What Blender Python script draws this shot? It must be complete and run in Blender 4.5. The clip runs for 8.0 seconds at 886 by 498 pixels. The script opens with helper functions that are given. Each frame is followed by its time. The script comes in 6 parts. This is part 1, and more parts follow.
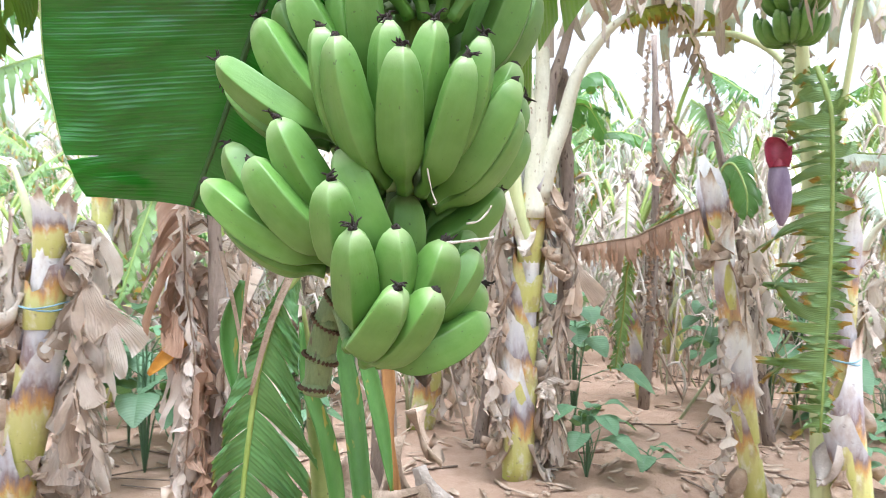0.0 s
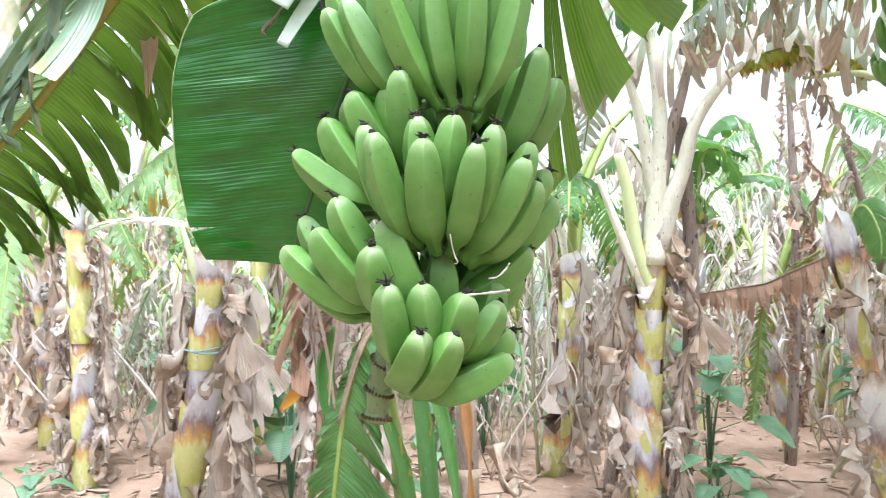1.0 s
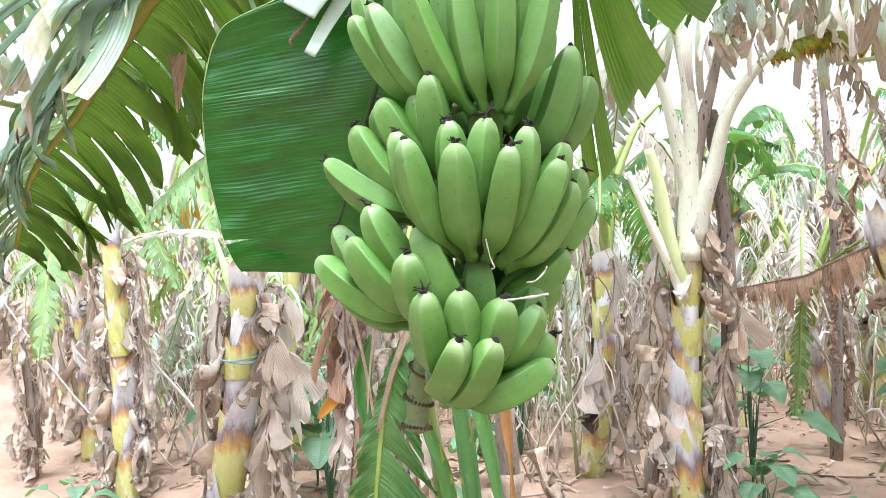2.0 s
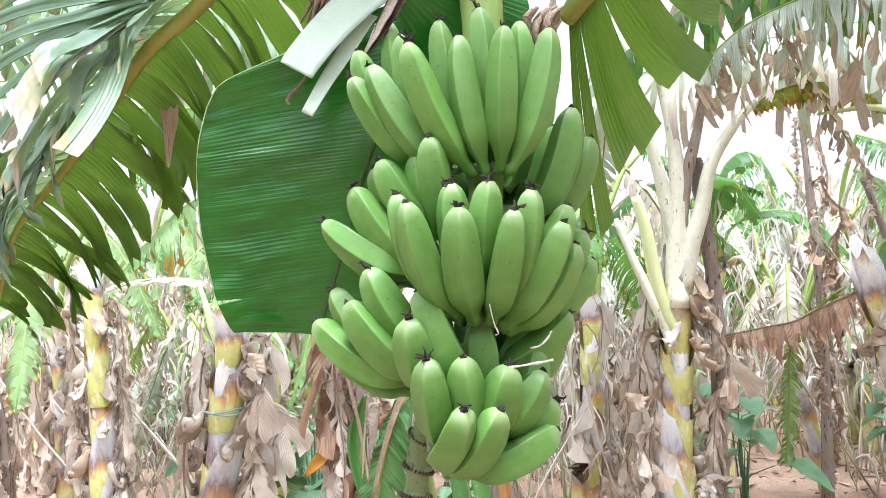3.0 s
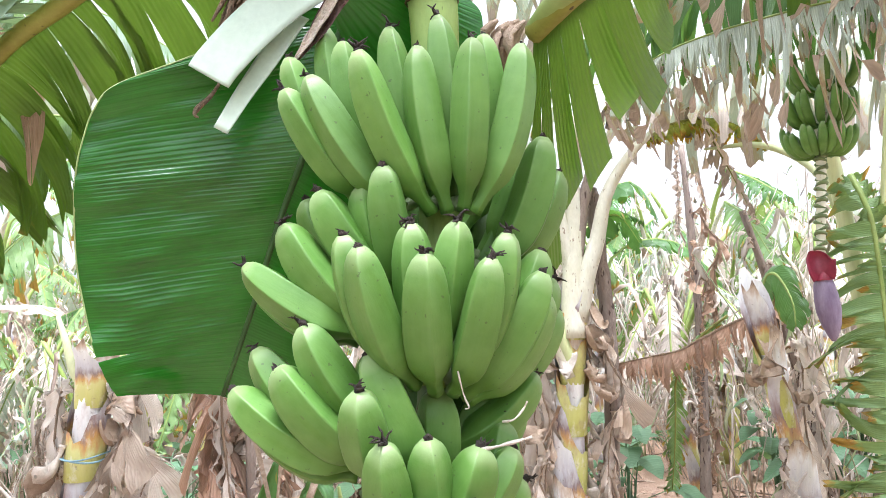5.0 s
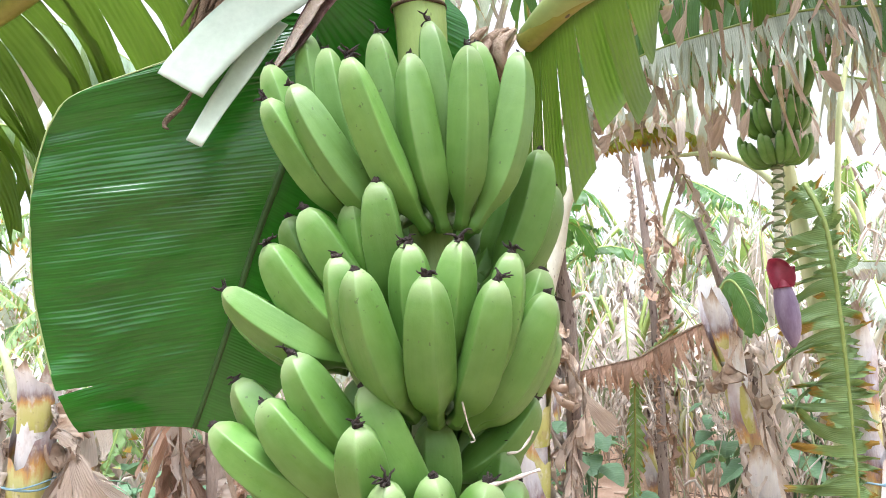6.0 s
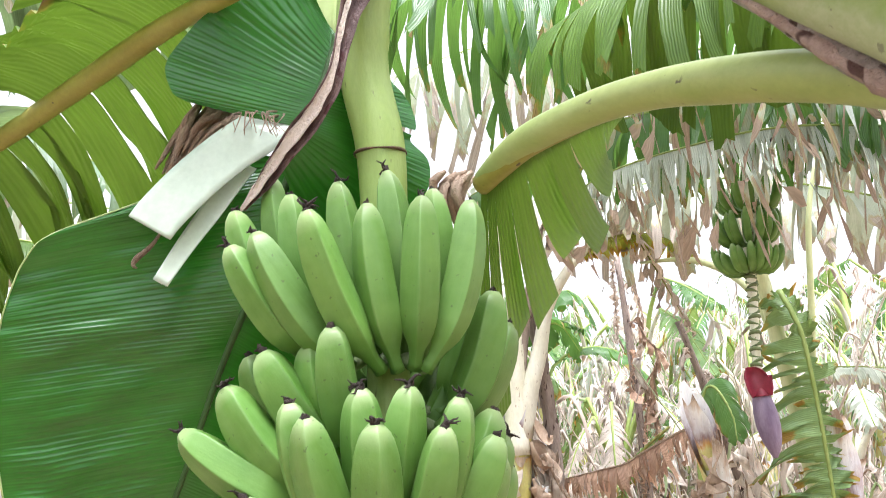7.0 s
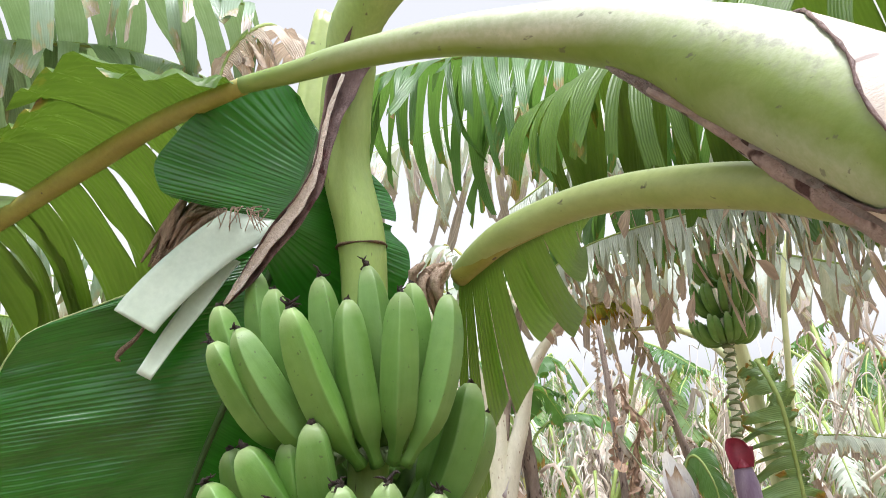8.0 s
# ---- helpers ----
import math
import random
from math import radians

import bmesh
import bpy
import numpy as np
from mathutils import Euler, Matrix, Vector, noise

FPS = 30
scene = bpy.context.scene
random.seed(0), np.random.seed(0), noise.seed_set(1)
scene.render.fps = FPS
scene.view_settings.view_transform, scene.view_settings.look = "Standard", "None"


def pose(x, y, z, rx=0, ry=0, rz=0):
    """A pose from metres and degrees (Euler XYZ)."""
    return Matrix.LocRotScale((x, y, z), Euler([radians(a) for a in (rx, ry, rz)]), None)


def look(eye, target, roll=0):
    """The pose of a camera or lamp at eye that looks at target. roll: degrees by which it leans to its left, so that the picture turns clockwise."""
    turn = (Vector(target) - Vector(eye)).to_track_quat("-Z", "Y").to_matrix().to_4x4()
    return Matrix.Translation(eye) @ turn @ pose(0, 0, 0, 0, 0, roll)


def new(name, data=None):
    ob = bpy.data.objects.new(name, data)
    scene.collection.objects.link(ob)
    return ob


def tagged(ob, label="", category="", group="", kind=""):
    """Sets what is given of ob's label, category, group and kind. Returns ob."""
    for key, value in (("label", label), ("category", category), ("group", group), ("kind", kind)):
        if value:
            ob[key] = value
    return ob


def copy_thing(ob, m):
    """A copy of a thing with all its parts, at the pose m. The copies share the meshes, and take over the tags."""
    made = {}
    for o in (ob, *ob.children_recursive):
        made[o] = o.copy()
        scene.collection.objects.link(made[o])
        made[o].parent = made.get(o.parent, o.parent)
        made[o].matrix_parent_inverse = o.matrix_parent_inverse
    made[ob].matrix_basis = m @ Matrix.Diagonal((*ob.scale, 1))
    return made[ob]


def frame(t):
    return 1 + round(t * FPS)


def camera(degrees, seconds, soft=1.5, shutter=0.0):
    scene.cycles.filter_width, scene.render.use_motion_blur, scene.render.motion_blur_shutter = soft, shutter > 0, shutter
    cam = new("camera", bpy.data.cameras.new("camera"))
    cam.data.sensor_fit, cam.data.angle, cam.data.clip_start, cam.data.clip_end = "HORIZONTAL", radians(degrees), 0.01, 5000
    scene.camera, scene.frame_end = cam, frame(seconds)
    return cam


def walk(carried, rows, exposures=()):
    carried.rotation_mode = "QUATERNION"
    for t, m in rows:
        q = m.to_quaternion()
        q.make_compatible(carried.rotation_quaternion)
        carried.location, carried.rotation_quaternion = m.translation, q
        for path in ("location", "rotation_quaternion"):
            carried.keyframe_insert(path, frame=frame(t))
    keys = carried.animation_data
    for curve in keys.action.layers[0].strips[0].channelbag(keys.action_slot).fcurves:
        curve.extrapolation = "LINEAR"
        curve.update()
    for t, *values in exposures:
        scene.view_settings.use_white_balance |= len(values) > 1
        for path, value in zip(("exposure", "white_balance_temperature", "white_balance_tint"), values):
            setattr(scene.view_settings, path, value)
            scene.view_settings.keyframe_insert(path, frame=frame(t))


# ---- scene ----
cam = camera(61.4, 8.0, soft=0.5, shutter=0.2)
PATH = [
    (0, (0.0, 0.027, 1.644), (-0.004, 2.024, 1.538), 0.5),
    (0.2, (0.069, -0.02, 1.646), (-0.056, 1.974, 1.558), 0.8),
    (0.4, (0.152, -0.121, 1.634), (-0.112, 1.858, 1.514), 1.2),
    (0.5, (0.162, -0.107, 1.624), (-0.168, 1.863, 1.526), -0.2),
    (0.7, (0.188, -0.173, 1.66), (-0.148, 1.799, 1.652), -0.8),
    (1, (0.207, -0.157, 1.661), (-0.203, 1.8, 1.682), -0.5),
    (1.2, (0.211, -0.162, 1.663), (-0.276, 1.777, 1.65), -2.4),
    (2.5, (0.176, -0.132, 1.679), (-0.302, 1.808, 1.76), -2.4),
    (3, (0.161, -0.128, 1.705), (-0.276, 1.819, 1.843), -2.6),
    (3.5, (0.144, -0.114, 1.735), (-0.254, 1.838, 1.906), -3.4),
    (4, (0.124, -0.092, 1.752), (-0.212, 1.873, 1.916), -3.0),
    (4.2, (0.103, -0.067, 1.749), (-0.182, 1.908, 1.886), -2.1),
    (5.3, (-0.008, 0.084, 1.778), (-0.079, 2.074, 1.972), -3.2),
    (5.5, (-0.018, 0.094, 1.784), (-0.08, 2.083, 1.983), -3.4),
    (6, (-0.05, 0.113, 1.793), (-0.015, 2.103, 1.982), -3.5),
    (6.5, (-0.048, 0.104, 1.801), (0.034, 2.081, 2.088), -3.4),
    (7, (0.002, 0.064, 1.848), (0.076, 2.015, 2.282), -3.6),
    (7.5, (0.019, 0.042, 1.871), (0.129, 1.973, 2.382), -4.0),
    (8, (0.009, 0.016, 1.885), (0.138, 1.922, 2.474), -4.2),
]
EXPOSURES = [(0, 1.04, 5650, 11), (0.5, 1.07, 5560, 9), (1, 1.09, 5620, 10), (2.5, 1.07, 5720, 11), (4, 1.07, 5800, 12), (6, 1.06, 5890, 15), (7, 1.05, 6050, 15), (7.5, 0.80, 6100, 14), (8, 0.49, 6170, 13)]
walk(cam, [(t, look(eye, target, roll)) for t, eye, target, roll in PATH], EXPOSURES)

# ---- light ----
world = bpy.data.worlds.new("overcast_sky")
scene.world = world
world.use_nodes = True
wt = world.node_tree
sky = wt.nodes.new("ShaderNodeTexSky")
sky.sky_type = "NISHITA"
sky.sun_disc = False
sky.sun_elevation, sky.sun_rotation = radians(74), radians(160)
sky.dust_density, sky.air_density, sky.ozone_density = 4.0, 1.2, 1.0
haze = wt.nodes.new("ShaderNodeHueSaturation")
haze.inputs["Saturation"].default_value = 0.06
wt.links.new(sky.outputs[0], haze.inputs["Color"])
wt.links.new(haze.outputs[0], wt.nodes["Background"].inputs[0])
wt.nodes["Background"].inputs[1].default_value = 0.20
sun = new("sun", bpy.data.lights.new("sun", "SUN"))
sun.data.energy, sun.data.angle, sun.data.color = 3.2, radians(26), (1.0, 0.98, 0.94)
sun.matrix_world = look((0.30, -1.1, 4.6), (0, 0, 0))


# ---- materials ----
def nodes_of(name):
    m = bpy.data.materials.new(name)
    m.use_nodes = True
    t = m.node_tree
    return m, t, t.nodes["Principled BSDF"], t.nodes["Material Output"]


def add(t, kind, **values):
    n = t.nodes.new(kind)
    for k, v in values.items():
        n.inputs[k.replace("_", " ")].default_value = v
    return n


def coords(t, out="Object", scale=(1, 1, 1), layer=""):
    if layer:
        c = t.nodes.new("ShaderNodeUVMap")
        c.uv_map = layer
        src = c.outputs[0]
    else:
        src = t.nodes.new("ShaderNodeTexCoord").outputs[out]
    mp = t.nodes.new("ShaderNodeMapping")
    mp.inputs["Scale"].default_value = scale
    t.links.new(src, mp.inputs[0])
    return mp.outputs[0]


def noise_of(t, vec, scale, detail=4.0, rough=0.6, lo=0.35, hi=0.65):
    """Noise stretched to 0..1 between lo and hi."""
    n = add(t, "ShaderNodeTexNoise", Scale=scale, Detail=detail, Roughness=rough)
    t.links.new(vec, n.inputs["Vector"])
    r = t.nodes.new("ShaderNodeMapRange")
    r.inputs[1].default_value, r.inputs[2].default_value = lo, hi
    t.links.new(n.outputs[0], r.inputs[0])
    return r.outputs[0]


def blend(t, fac, a, b, mode="MIX"):
    m = t.nodes.new("ShaderNodeMix")
    m.data_type, m.blend_type = "RGBA", mode
    for socket, v in ((m.inputs[0], fac), (m.inputs[6], a), (m.inputs[7], b)):
        if isinstance(v, bpy.types.NodeSocket):
            t.links.new(v, socket)
        elif isinstance(v, (int, float)):
            socket.default_value = v
        else:
            socket.default_value = (*v[:3], 1)
    return m.outputs[2]


def calc(t, op, a, b=0.0):
    m = t.nodes.new("ShaderNodeMath")
    m.operation = op
    for socket, v in ((m.inputs[0], a), (m.inputs[1], b)):
        if isinstance(v, bpy.types.NodeSocket):
            t.links.new(v, socket)
        else:
            socket.default_value = v
    return m.outputs[0]


def ramp_of(t, fac, stops):
    r = t.nodes.new("ShaderNodeValToRGB")
    while len(r.color_ramp.elements) < len(stops):
        r.color_ramp.elements.new(0.5)
    for e, (p, c) in zip(r.color_ramp.elements, stops):
        e.position, e.color = p, (*c, 1)
    t.links.new(fac, r.inputs[0])
    return r.outputs[0]


def bump(t, bsdf, height, strength=0.3, dist=0.002):
    b = t.nodes.new("ShaderNodeBump")
    b.inputs["Strength"].default_value, b.inputs["Distance"].default_value = strength, dist
    t.links.new(height, b.inputs["Height"])
    t.links.new(b.outputs[0], bsdf.inputs["Normal"])
    return b


def leaf_mat(name, light, dark, dry=(0.30, 0.20, 0.11), dryness=0.0, rough=0.4, glow=0.35, veins=0.35, period=0.009, thin=(0.25, 0.42, 0.04), vary=0.35, spec=0.45, bands=0.25):
    """Leaf blade: pleats across, mottling at two scales, dry ends, light passing through."""
    m, t, p, out = nodes_of(name)
    uv = coords(t, layer="blade")
    span = coords(t, layer="span")
    wave = add(t, "ShaderNodeTexWave", Scale=0.314 / period, Distortion=1.2, Detail=2.0)
    wave.inputs["Detail Scale"].default_value = 0.6
    t.links.new(uv, wave.inputs["Vector"])
    streak = noise_of(t, coords(t, layer="blade", scale=(160, 6, 1)), 1.0, 3, 0.6, 0.3, 0.7)
    cloud = noise_of(t, coords(t, "Object"), 7.0, 4, 0.6, 0.35, 0.7)
    col = blend(t, cloud, dark, light)
    col = blend(t, calc(t, "MULTIPLY", streak, 0.35), col, tuple(min(1, c * 1.5 + 0.01) for c in light))
    col = blend(t, calc(t, "MULTIPLY", wave.outputs["Fac"], bands), col, dark)
    info = t.nodes.new("ShaderNodeObjectInfo")
    tint = t.nodes.new("ShaderNodeHueSaturation")
    piece = t.nodes.new("ShaderNodeNewGeometry")
    spread = calc(t, "ADD", calc(t, "MULTIPLY", info.outputs["Random"], 0.3), calc(t, "MULTIPLY", piece.outputs["Random Per Island"], vary))
    t.links.new(calc(t, "ADD", spread, 0.87 - vary / 2), tint.inputs["Value"])
    t.links.new(col, tint.inputs["Color"])
    col = tint.outputs[0]
    dryfac = 0.0
    if dryness > 0:
        sep = t.nodes.new("ShaderNodeSeparateXYZ")
        t.links.new(span, sep.inputs[0])
        island = t.nodes.new("ShaderNodeNewGeometry")
        raw = noise_of(t, coords(t, layer="blade", scale=(18, 9, 1)), 1.0, 4, 0.6, 0.2, 0.8)
        edge = calc(t, "ADD", calc(t, "MULTIPLY", sep.outputs[1], 0.8), calc(t, "MULTIPLY", raw, 0.5))
        edge = calc(t, "ADD", edge, calc(t, "MULTIPLY", island.outputs["Random Per Island"], 0.35))
        rng = t.nodes.new("ShaderNodeMapRange")
        rng.inputs[1].default_value, rng.inputs[2].default_value = 1.45 - dryness, 1.6 - dryness
        t.links.new(edge, rng.inputs[0])
        dryfac = rng.outputs[0]
        drycol = blend(t, streak, dry, tuple(c * 0.55 for c in dry))
        yellow = blend(t, calc(t, "MULTIPLY", dryfac, 0.9), col, (0.42, 0.30, 0.03))
        sharper = calc(t, "POWER", dryfac, 2.5)
        col = blend(t, sharper, yellow, drycol)
    t.links.new(col, p.inputs["Base Color"])
    p.inputs["Roughness"].default_value = rough
    p.inputs["Specular IOR Level"].default_value = spec
    height = calc(t, "ADD", wave.outputs["Fac"], calc(t, "MULTIPLY", streak, 0.4))
    b = bump(t, p, height, veins, 0.0025)
    tr = t.nodes.new("ShaderNodeBsdfTranslucent")
    through_col = blend(t, 0.55, col, thin)
    if dryness > 0:
        through_col = blend(t, dryfac, through_col, col)
    t.links.new(through_col, tr.inputs[0])
    t.links.new(b.outputs[0], tr.inputs["Normal"])
    mix = t.nodes.new("ShaderNodeMixShader")
    mix.inputs[0].default_value = glow
    t.links.new(p.outputs[0], mix.inputs[1])
    t.links.new(tr.outputs[0], mix.inputs[2])
    t.links.new(mix.outputs[0], out.inputs[0])
    return m


def plain_mat(name, light, dark, spots=None, scale=12.0, stretch=(1, 1, 1), rough=0.55, relief=0.25, dist=0.002, spot_scale=60.0, spot_lo=0.66):
    """Mottled surface with optional specks."""
    m, t, p, out = nodes_of(name)
    vec = coords(t, "Object", stretch)
    a = noise_of(t, vec, scale, 5, 0.6, 0.3, 0.7)
    f = noise_of(t, vec, scale * 9, 4, 0.65, 0.3, 0.7)
    col = blend(t, a, dark, light)
    col = blend(t, calc(t, "MULTIPLY", f, 0.3), col, tuple(c * 0.6 for c in dark))
    if spots:
        s = noise_of(t, coords(t, "Object", stretch), spot_scale, 2, 0.5, spot_lo, spot_lo + 0.05)
        col = blend(t, s, col, spots)
    info = t.nodes.new("ShaderNodeObjectInfo")
    tint = t.nodes.new("ShaderNodeHueSaturation")
    t.links.new(calc(t, "ADD", calc(t, "MULTIPLY", info.outputs["Random"], 0.3), 0.85), tint.inputs["Value"])
    t.links.new(col, tint.inputs["Color"])
    t.links.new(tint.outputs[0], p.inputs["Base Color"])
    p.inputs["Roughness"].default_value = rough
    bump(t, p, calc(t, "ADD", f, a), relief, dist)
    return m


def banana_mat():
    m, t, p, out = nodes_of("green_banana_skin")
    obj = coords(t, "Object")
    long = noise_of(t, coords(t, "Object", (70, 70, 5)), 1.0, 4, 0.6, 0.3, 0.75)
    cloud = noise_of(t, obj, 15, 4, 0.55, 0.32, 0.72)
    col = blend(t, cloud, (0.074, 0.184, 0.020), (0.150, 0.290, 0.056))
    col = blend(t, calc(t, "MULTIPLY", long, 0.32), col, (0.18, 0.33, 0.11))
    sep = t.nodes.new("ShaderNodeSeparateXYZ")
    gen = t.nodes.new("ShaderNodeTexCoord")
    t.links.new(gen.outputs["Generated"], sep.inputs[0])
    tip = t.nodes.new("ShaderNodeMapRange")
    tip.inputs[1].default_value, tip.inputs[2].default_value = 0.88, 1.0
    t.links.new(sep.outputs[2], tip.inputs[0])
    col = blend(t, calc(t, "MULTIPLY", tip.outputs[0], 0.55), col, (0.36, 0.42, 0.22))
    neck = t.nodes.new("ShaderNodeMapRange")
    neck.inputs[1].default_value, neck.inputs[2].default_value = 0.3, 0.05
    t.links.new(sep.outputs[2], neck.inputs[0])
    col = blend(t, calc(t, "MULTIPLY", neck.outputs[0], 0.6), col, (0.09, 0.20, 0.03))
    edge = t.nodes.new("ShaderNodeSeparateXYZ")
    t.links.new(coords(t, layer="ridge"), edge.inputs[0])
    line = t.nodes.new("ShaderNodeMapRange")
    line.interpolation_type = "SMOOTHSTEP"
    line.inputs[1].default_value, line.inputs[2].default_value = 0.72, 1.0
    t.links.new(edge.outputs[0], line.inputs[0])
    col = blend(t, calc(t, "MULTIPLY", line.outputs[0], calc(t, "MULTIPLY", long, 0.12)), col, (0.26, 0.40, 0.16))
    info = t.nodes.new("ShaderNodeObjectInfo")
    tint = t.nodes.new("ShaderNodeHueSaturation")
    t.links.new(calc(t, "ADD", calc(t, "MULTIPLY", info.outputs["Random"], 0.22), 0.88), tint.inputs["Value"])
    t.links.new(col, tint.inputs["Color"])
    speck = noise_of(t, obj, 140, 2, 0.5, 0.71, 0.74)
    scuff = noise_of(t, coords(t, "Object", (60, 60, 18)), 1.6, 3, 0.7, 0.70, 0.74)
    col = blend(t, calc(t, "MULTIPLY", speck, 0.5), tint.outputs[0], (0.05, 0.05, 0.025))
    col = blend(t, calc(t, "MULTIPLY", scuff, 0.6), col, (0.10, 0.12, 0.05))
    t.links.new(col, p.inputs["Base Color"])
    p.inputs["Roughness"].default_value = 0.46
    p.inputs["Specular IOR Level"].default_value = 0.4
    p.inputs["Subsurface Weight"].default_value = 0.06
    p.inputs["Subsurface Radius"].default_value = (0.006, 0.01, 0.003)
    fine = noise_of(t, obj, 260, 3, 0.6, 0.3, 0.7)
    bump(t, p, calc(t, "ADD", long, calc(t, "MULTIPLY", fine, 0.3)), 0.22, 0.0012)
    return m


def sheath_mat():
    """Leaf sheath of a stem: yellow-green foot, rusty band, bleached grey upper part, brown rim."""
    m, t, p, out = nodes_of("stem_sheath")
    gen = coords(t, "Generated")
    sep = t.nodes.new("ShaderNodeSeparateXYZ")
    t.links.new(gen, sep.inputs[0])
    obj = coords(t, "Object")
    n1 = noise_of(t, coords(t, "Object", (13, 13, 3)), 1.0, 5, 0.65, 0.2, 0.8)
    n2 = noise_of(t, coords(t, "Object", (60, 60, 5)), 1.0, 5, 0.7, 0.3, 0.7)
    info = t.nodes.new("ShaderNodeObjectInfo")
    h = calc(t, "ADD", sep.outputs[2], calc(t, "MULTIPLY", calc(t, "SUBTRACT", n1, 0.5), 0.30))
    h = calc(t, "ADD", h, calc(t, "MULTIPLY", calc(t, "SUBTRACT", info.outputs["Random"], 0.5), 0.24))
    col = ramp_of(t, h, [(0.0, (0.47, 0.48, 0.09)), (0.34, (0.62, 0.60, 0.22)), (0.42, (0.56, 0.29, 0.07)), (0.50, (0.21, 0.14, 0.16)),
                         (0.60, (0.54, 0.54, 0.60)), (0.84, (0.86, 0.86, 0.86)), (0.94, (0.58, 0.44, 0.33)), (1.0, (0.26, 0.16, 0.11))])
    col = blend(t, calc(t, "MULTIPLY", n2, 0.18), col, (0.72, 0.68, 0.50))
    blot = noise_of(t, coords(t, "Object", (10, 10, 5)), 1.0, 4, 0.65, 0.52, 0.66)
    col = blend(t, calc(t, "MULTIPLY", blot, 0.42), col, (0.32, 0.19, 0.15))
    wax = noise_of(t, coords(t, "Object", (14, 14, 7)), 1.3, 4, 0.65, 0.54, 0.66)
    col = blend(t, calc(t, "MULTIPLY", wax, 0.5), col, (0.80, 0.79, 0.74))
    stain = noise_of(t, obj, 30, 4, 0.7, 0.62, 0.70)
    col = blend(t, calc(t, "MULTIPLY", stain, 0.5), col, (0.12, 0.08, 0.07))
    t.links.new(col, p.inputs["Base Color"])
    p.inputs["Roughness"].default_value = 0.55
    bump(t, p, n2, 0.4, 0.004)
    return m


def soil_mat():
    m, t, p, out = nodes_of("orange_soil")
    obj = coords(t, "Object")
    big = noise_of(t, obj, 0.8, 5, 0.6, 0.3, 0.7)
    mid = noise_of(t, obj, 7, 6, 0.7, 0.3, 0.7)
    fine = noise_of(t, obj, 60, 6, 0.75, 0.3, 0.7)
    col = blend(t, big, (0.41, 0.27, 0.185), (0.55, 0.39, 0.29))
    col = blend(t, calc(t, "MULTIPLY", mid, 0.5), col, (0.27, 0.14, 0.075))
    col = blend(t, calc(t, "MULTIPLY", fine, 0.4), col, (0.58, 0.42, 0.31))
    t.links.new(col, p.inputs["Base Color"])
    p.inputs["Roughness"].default_value = 0.95
    bump(t, p, calc(t, "ADD", mid, calc(t, "MULTIPLY", fine, 0.5)), 0.8, 0.03)
    return m


SKIN = banana_mat()
SHEATH = sheath_mat()
SOIL = soil_mat()
STALK = plain_mat("bunch_stalk", (0.370, 0.484, 0.150), (0.264, 0.396, 0.088), (0.14, 0.15, 0.05), 14, (1, 1, 0.3), 0.45, 0.2, 0.002, 90, 0.70)
RACHIS = plain_mat("rachis_skin", (0.21, 0.27, 0.12), (0.12, 0.175, 0.06), (0.10, 0.08, 0.04), 25, (1, 1, 0.4), 0.6, 0.4)
SCAR = plain_mat("brown_scar", (0.17, 0.10, 0.05), (0.06, 0.035, 0.02), None, 60, rough=0.8, relief=0.8)
CHAR = plain_mat("dried_flower", (0.050, 0.032, 0.022), (0.014, 0.009, 0.007), None, 90, rough=0.85, relief=0.8)
PETIOLE = plain_mat("green_petiole", (0.385, 0.45, 0.17), (0.28, 0.375, 0.10), (0.10, 0.10, 0.05), 9, (0.5, 1, 1), 0.4, 0.12, 0.002, 60, 0.70)


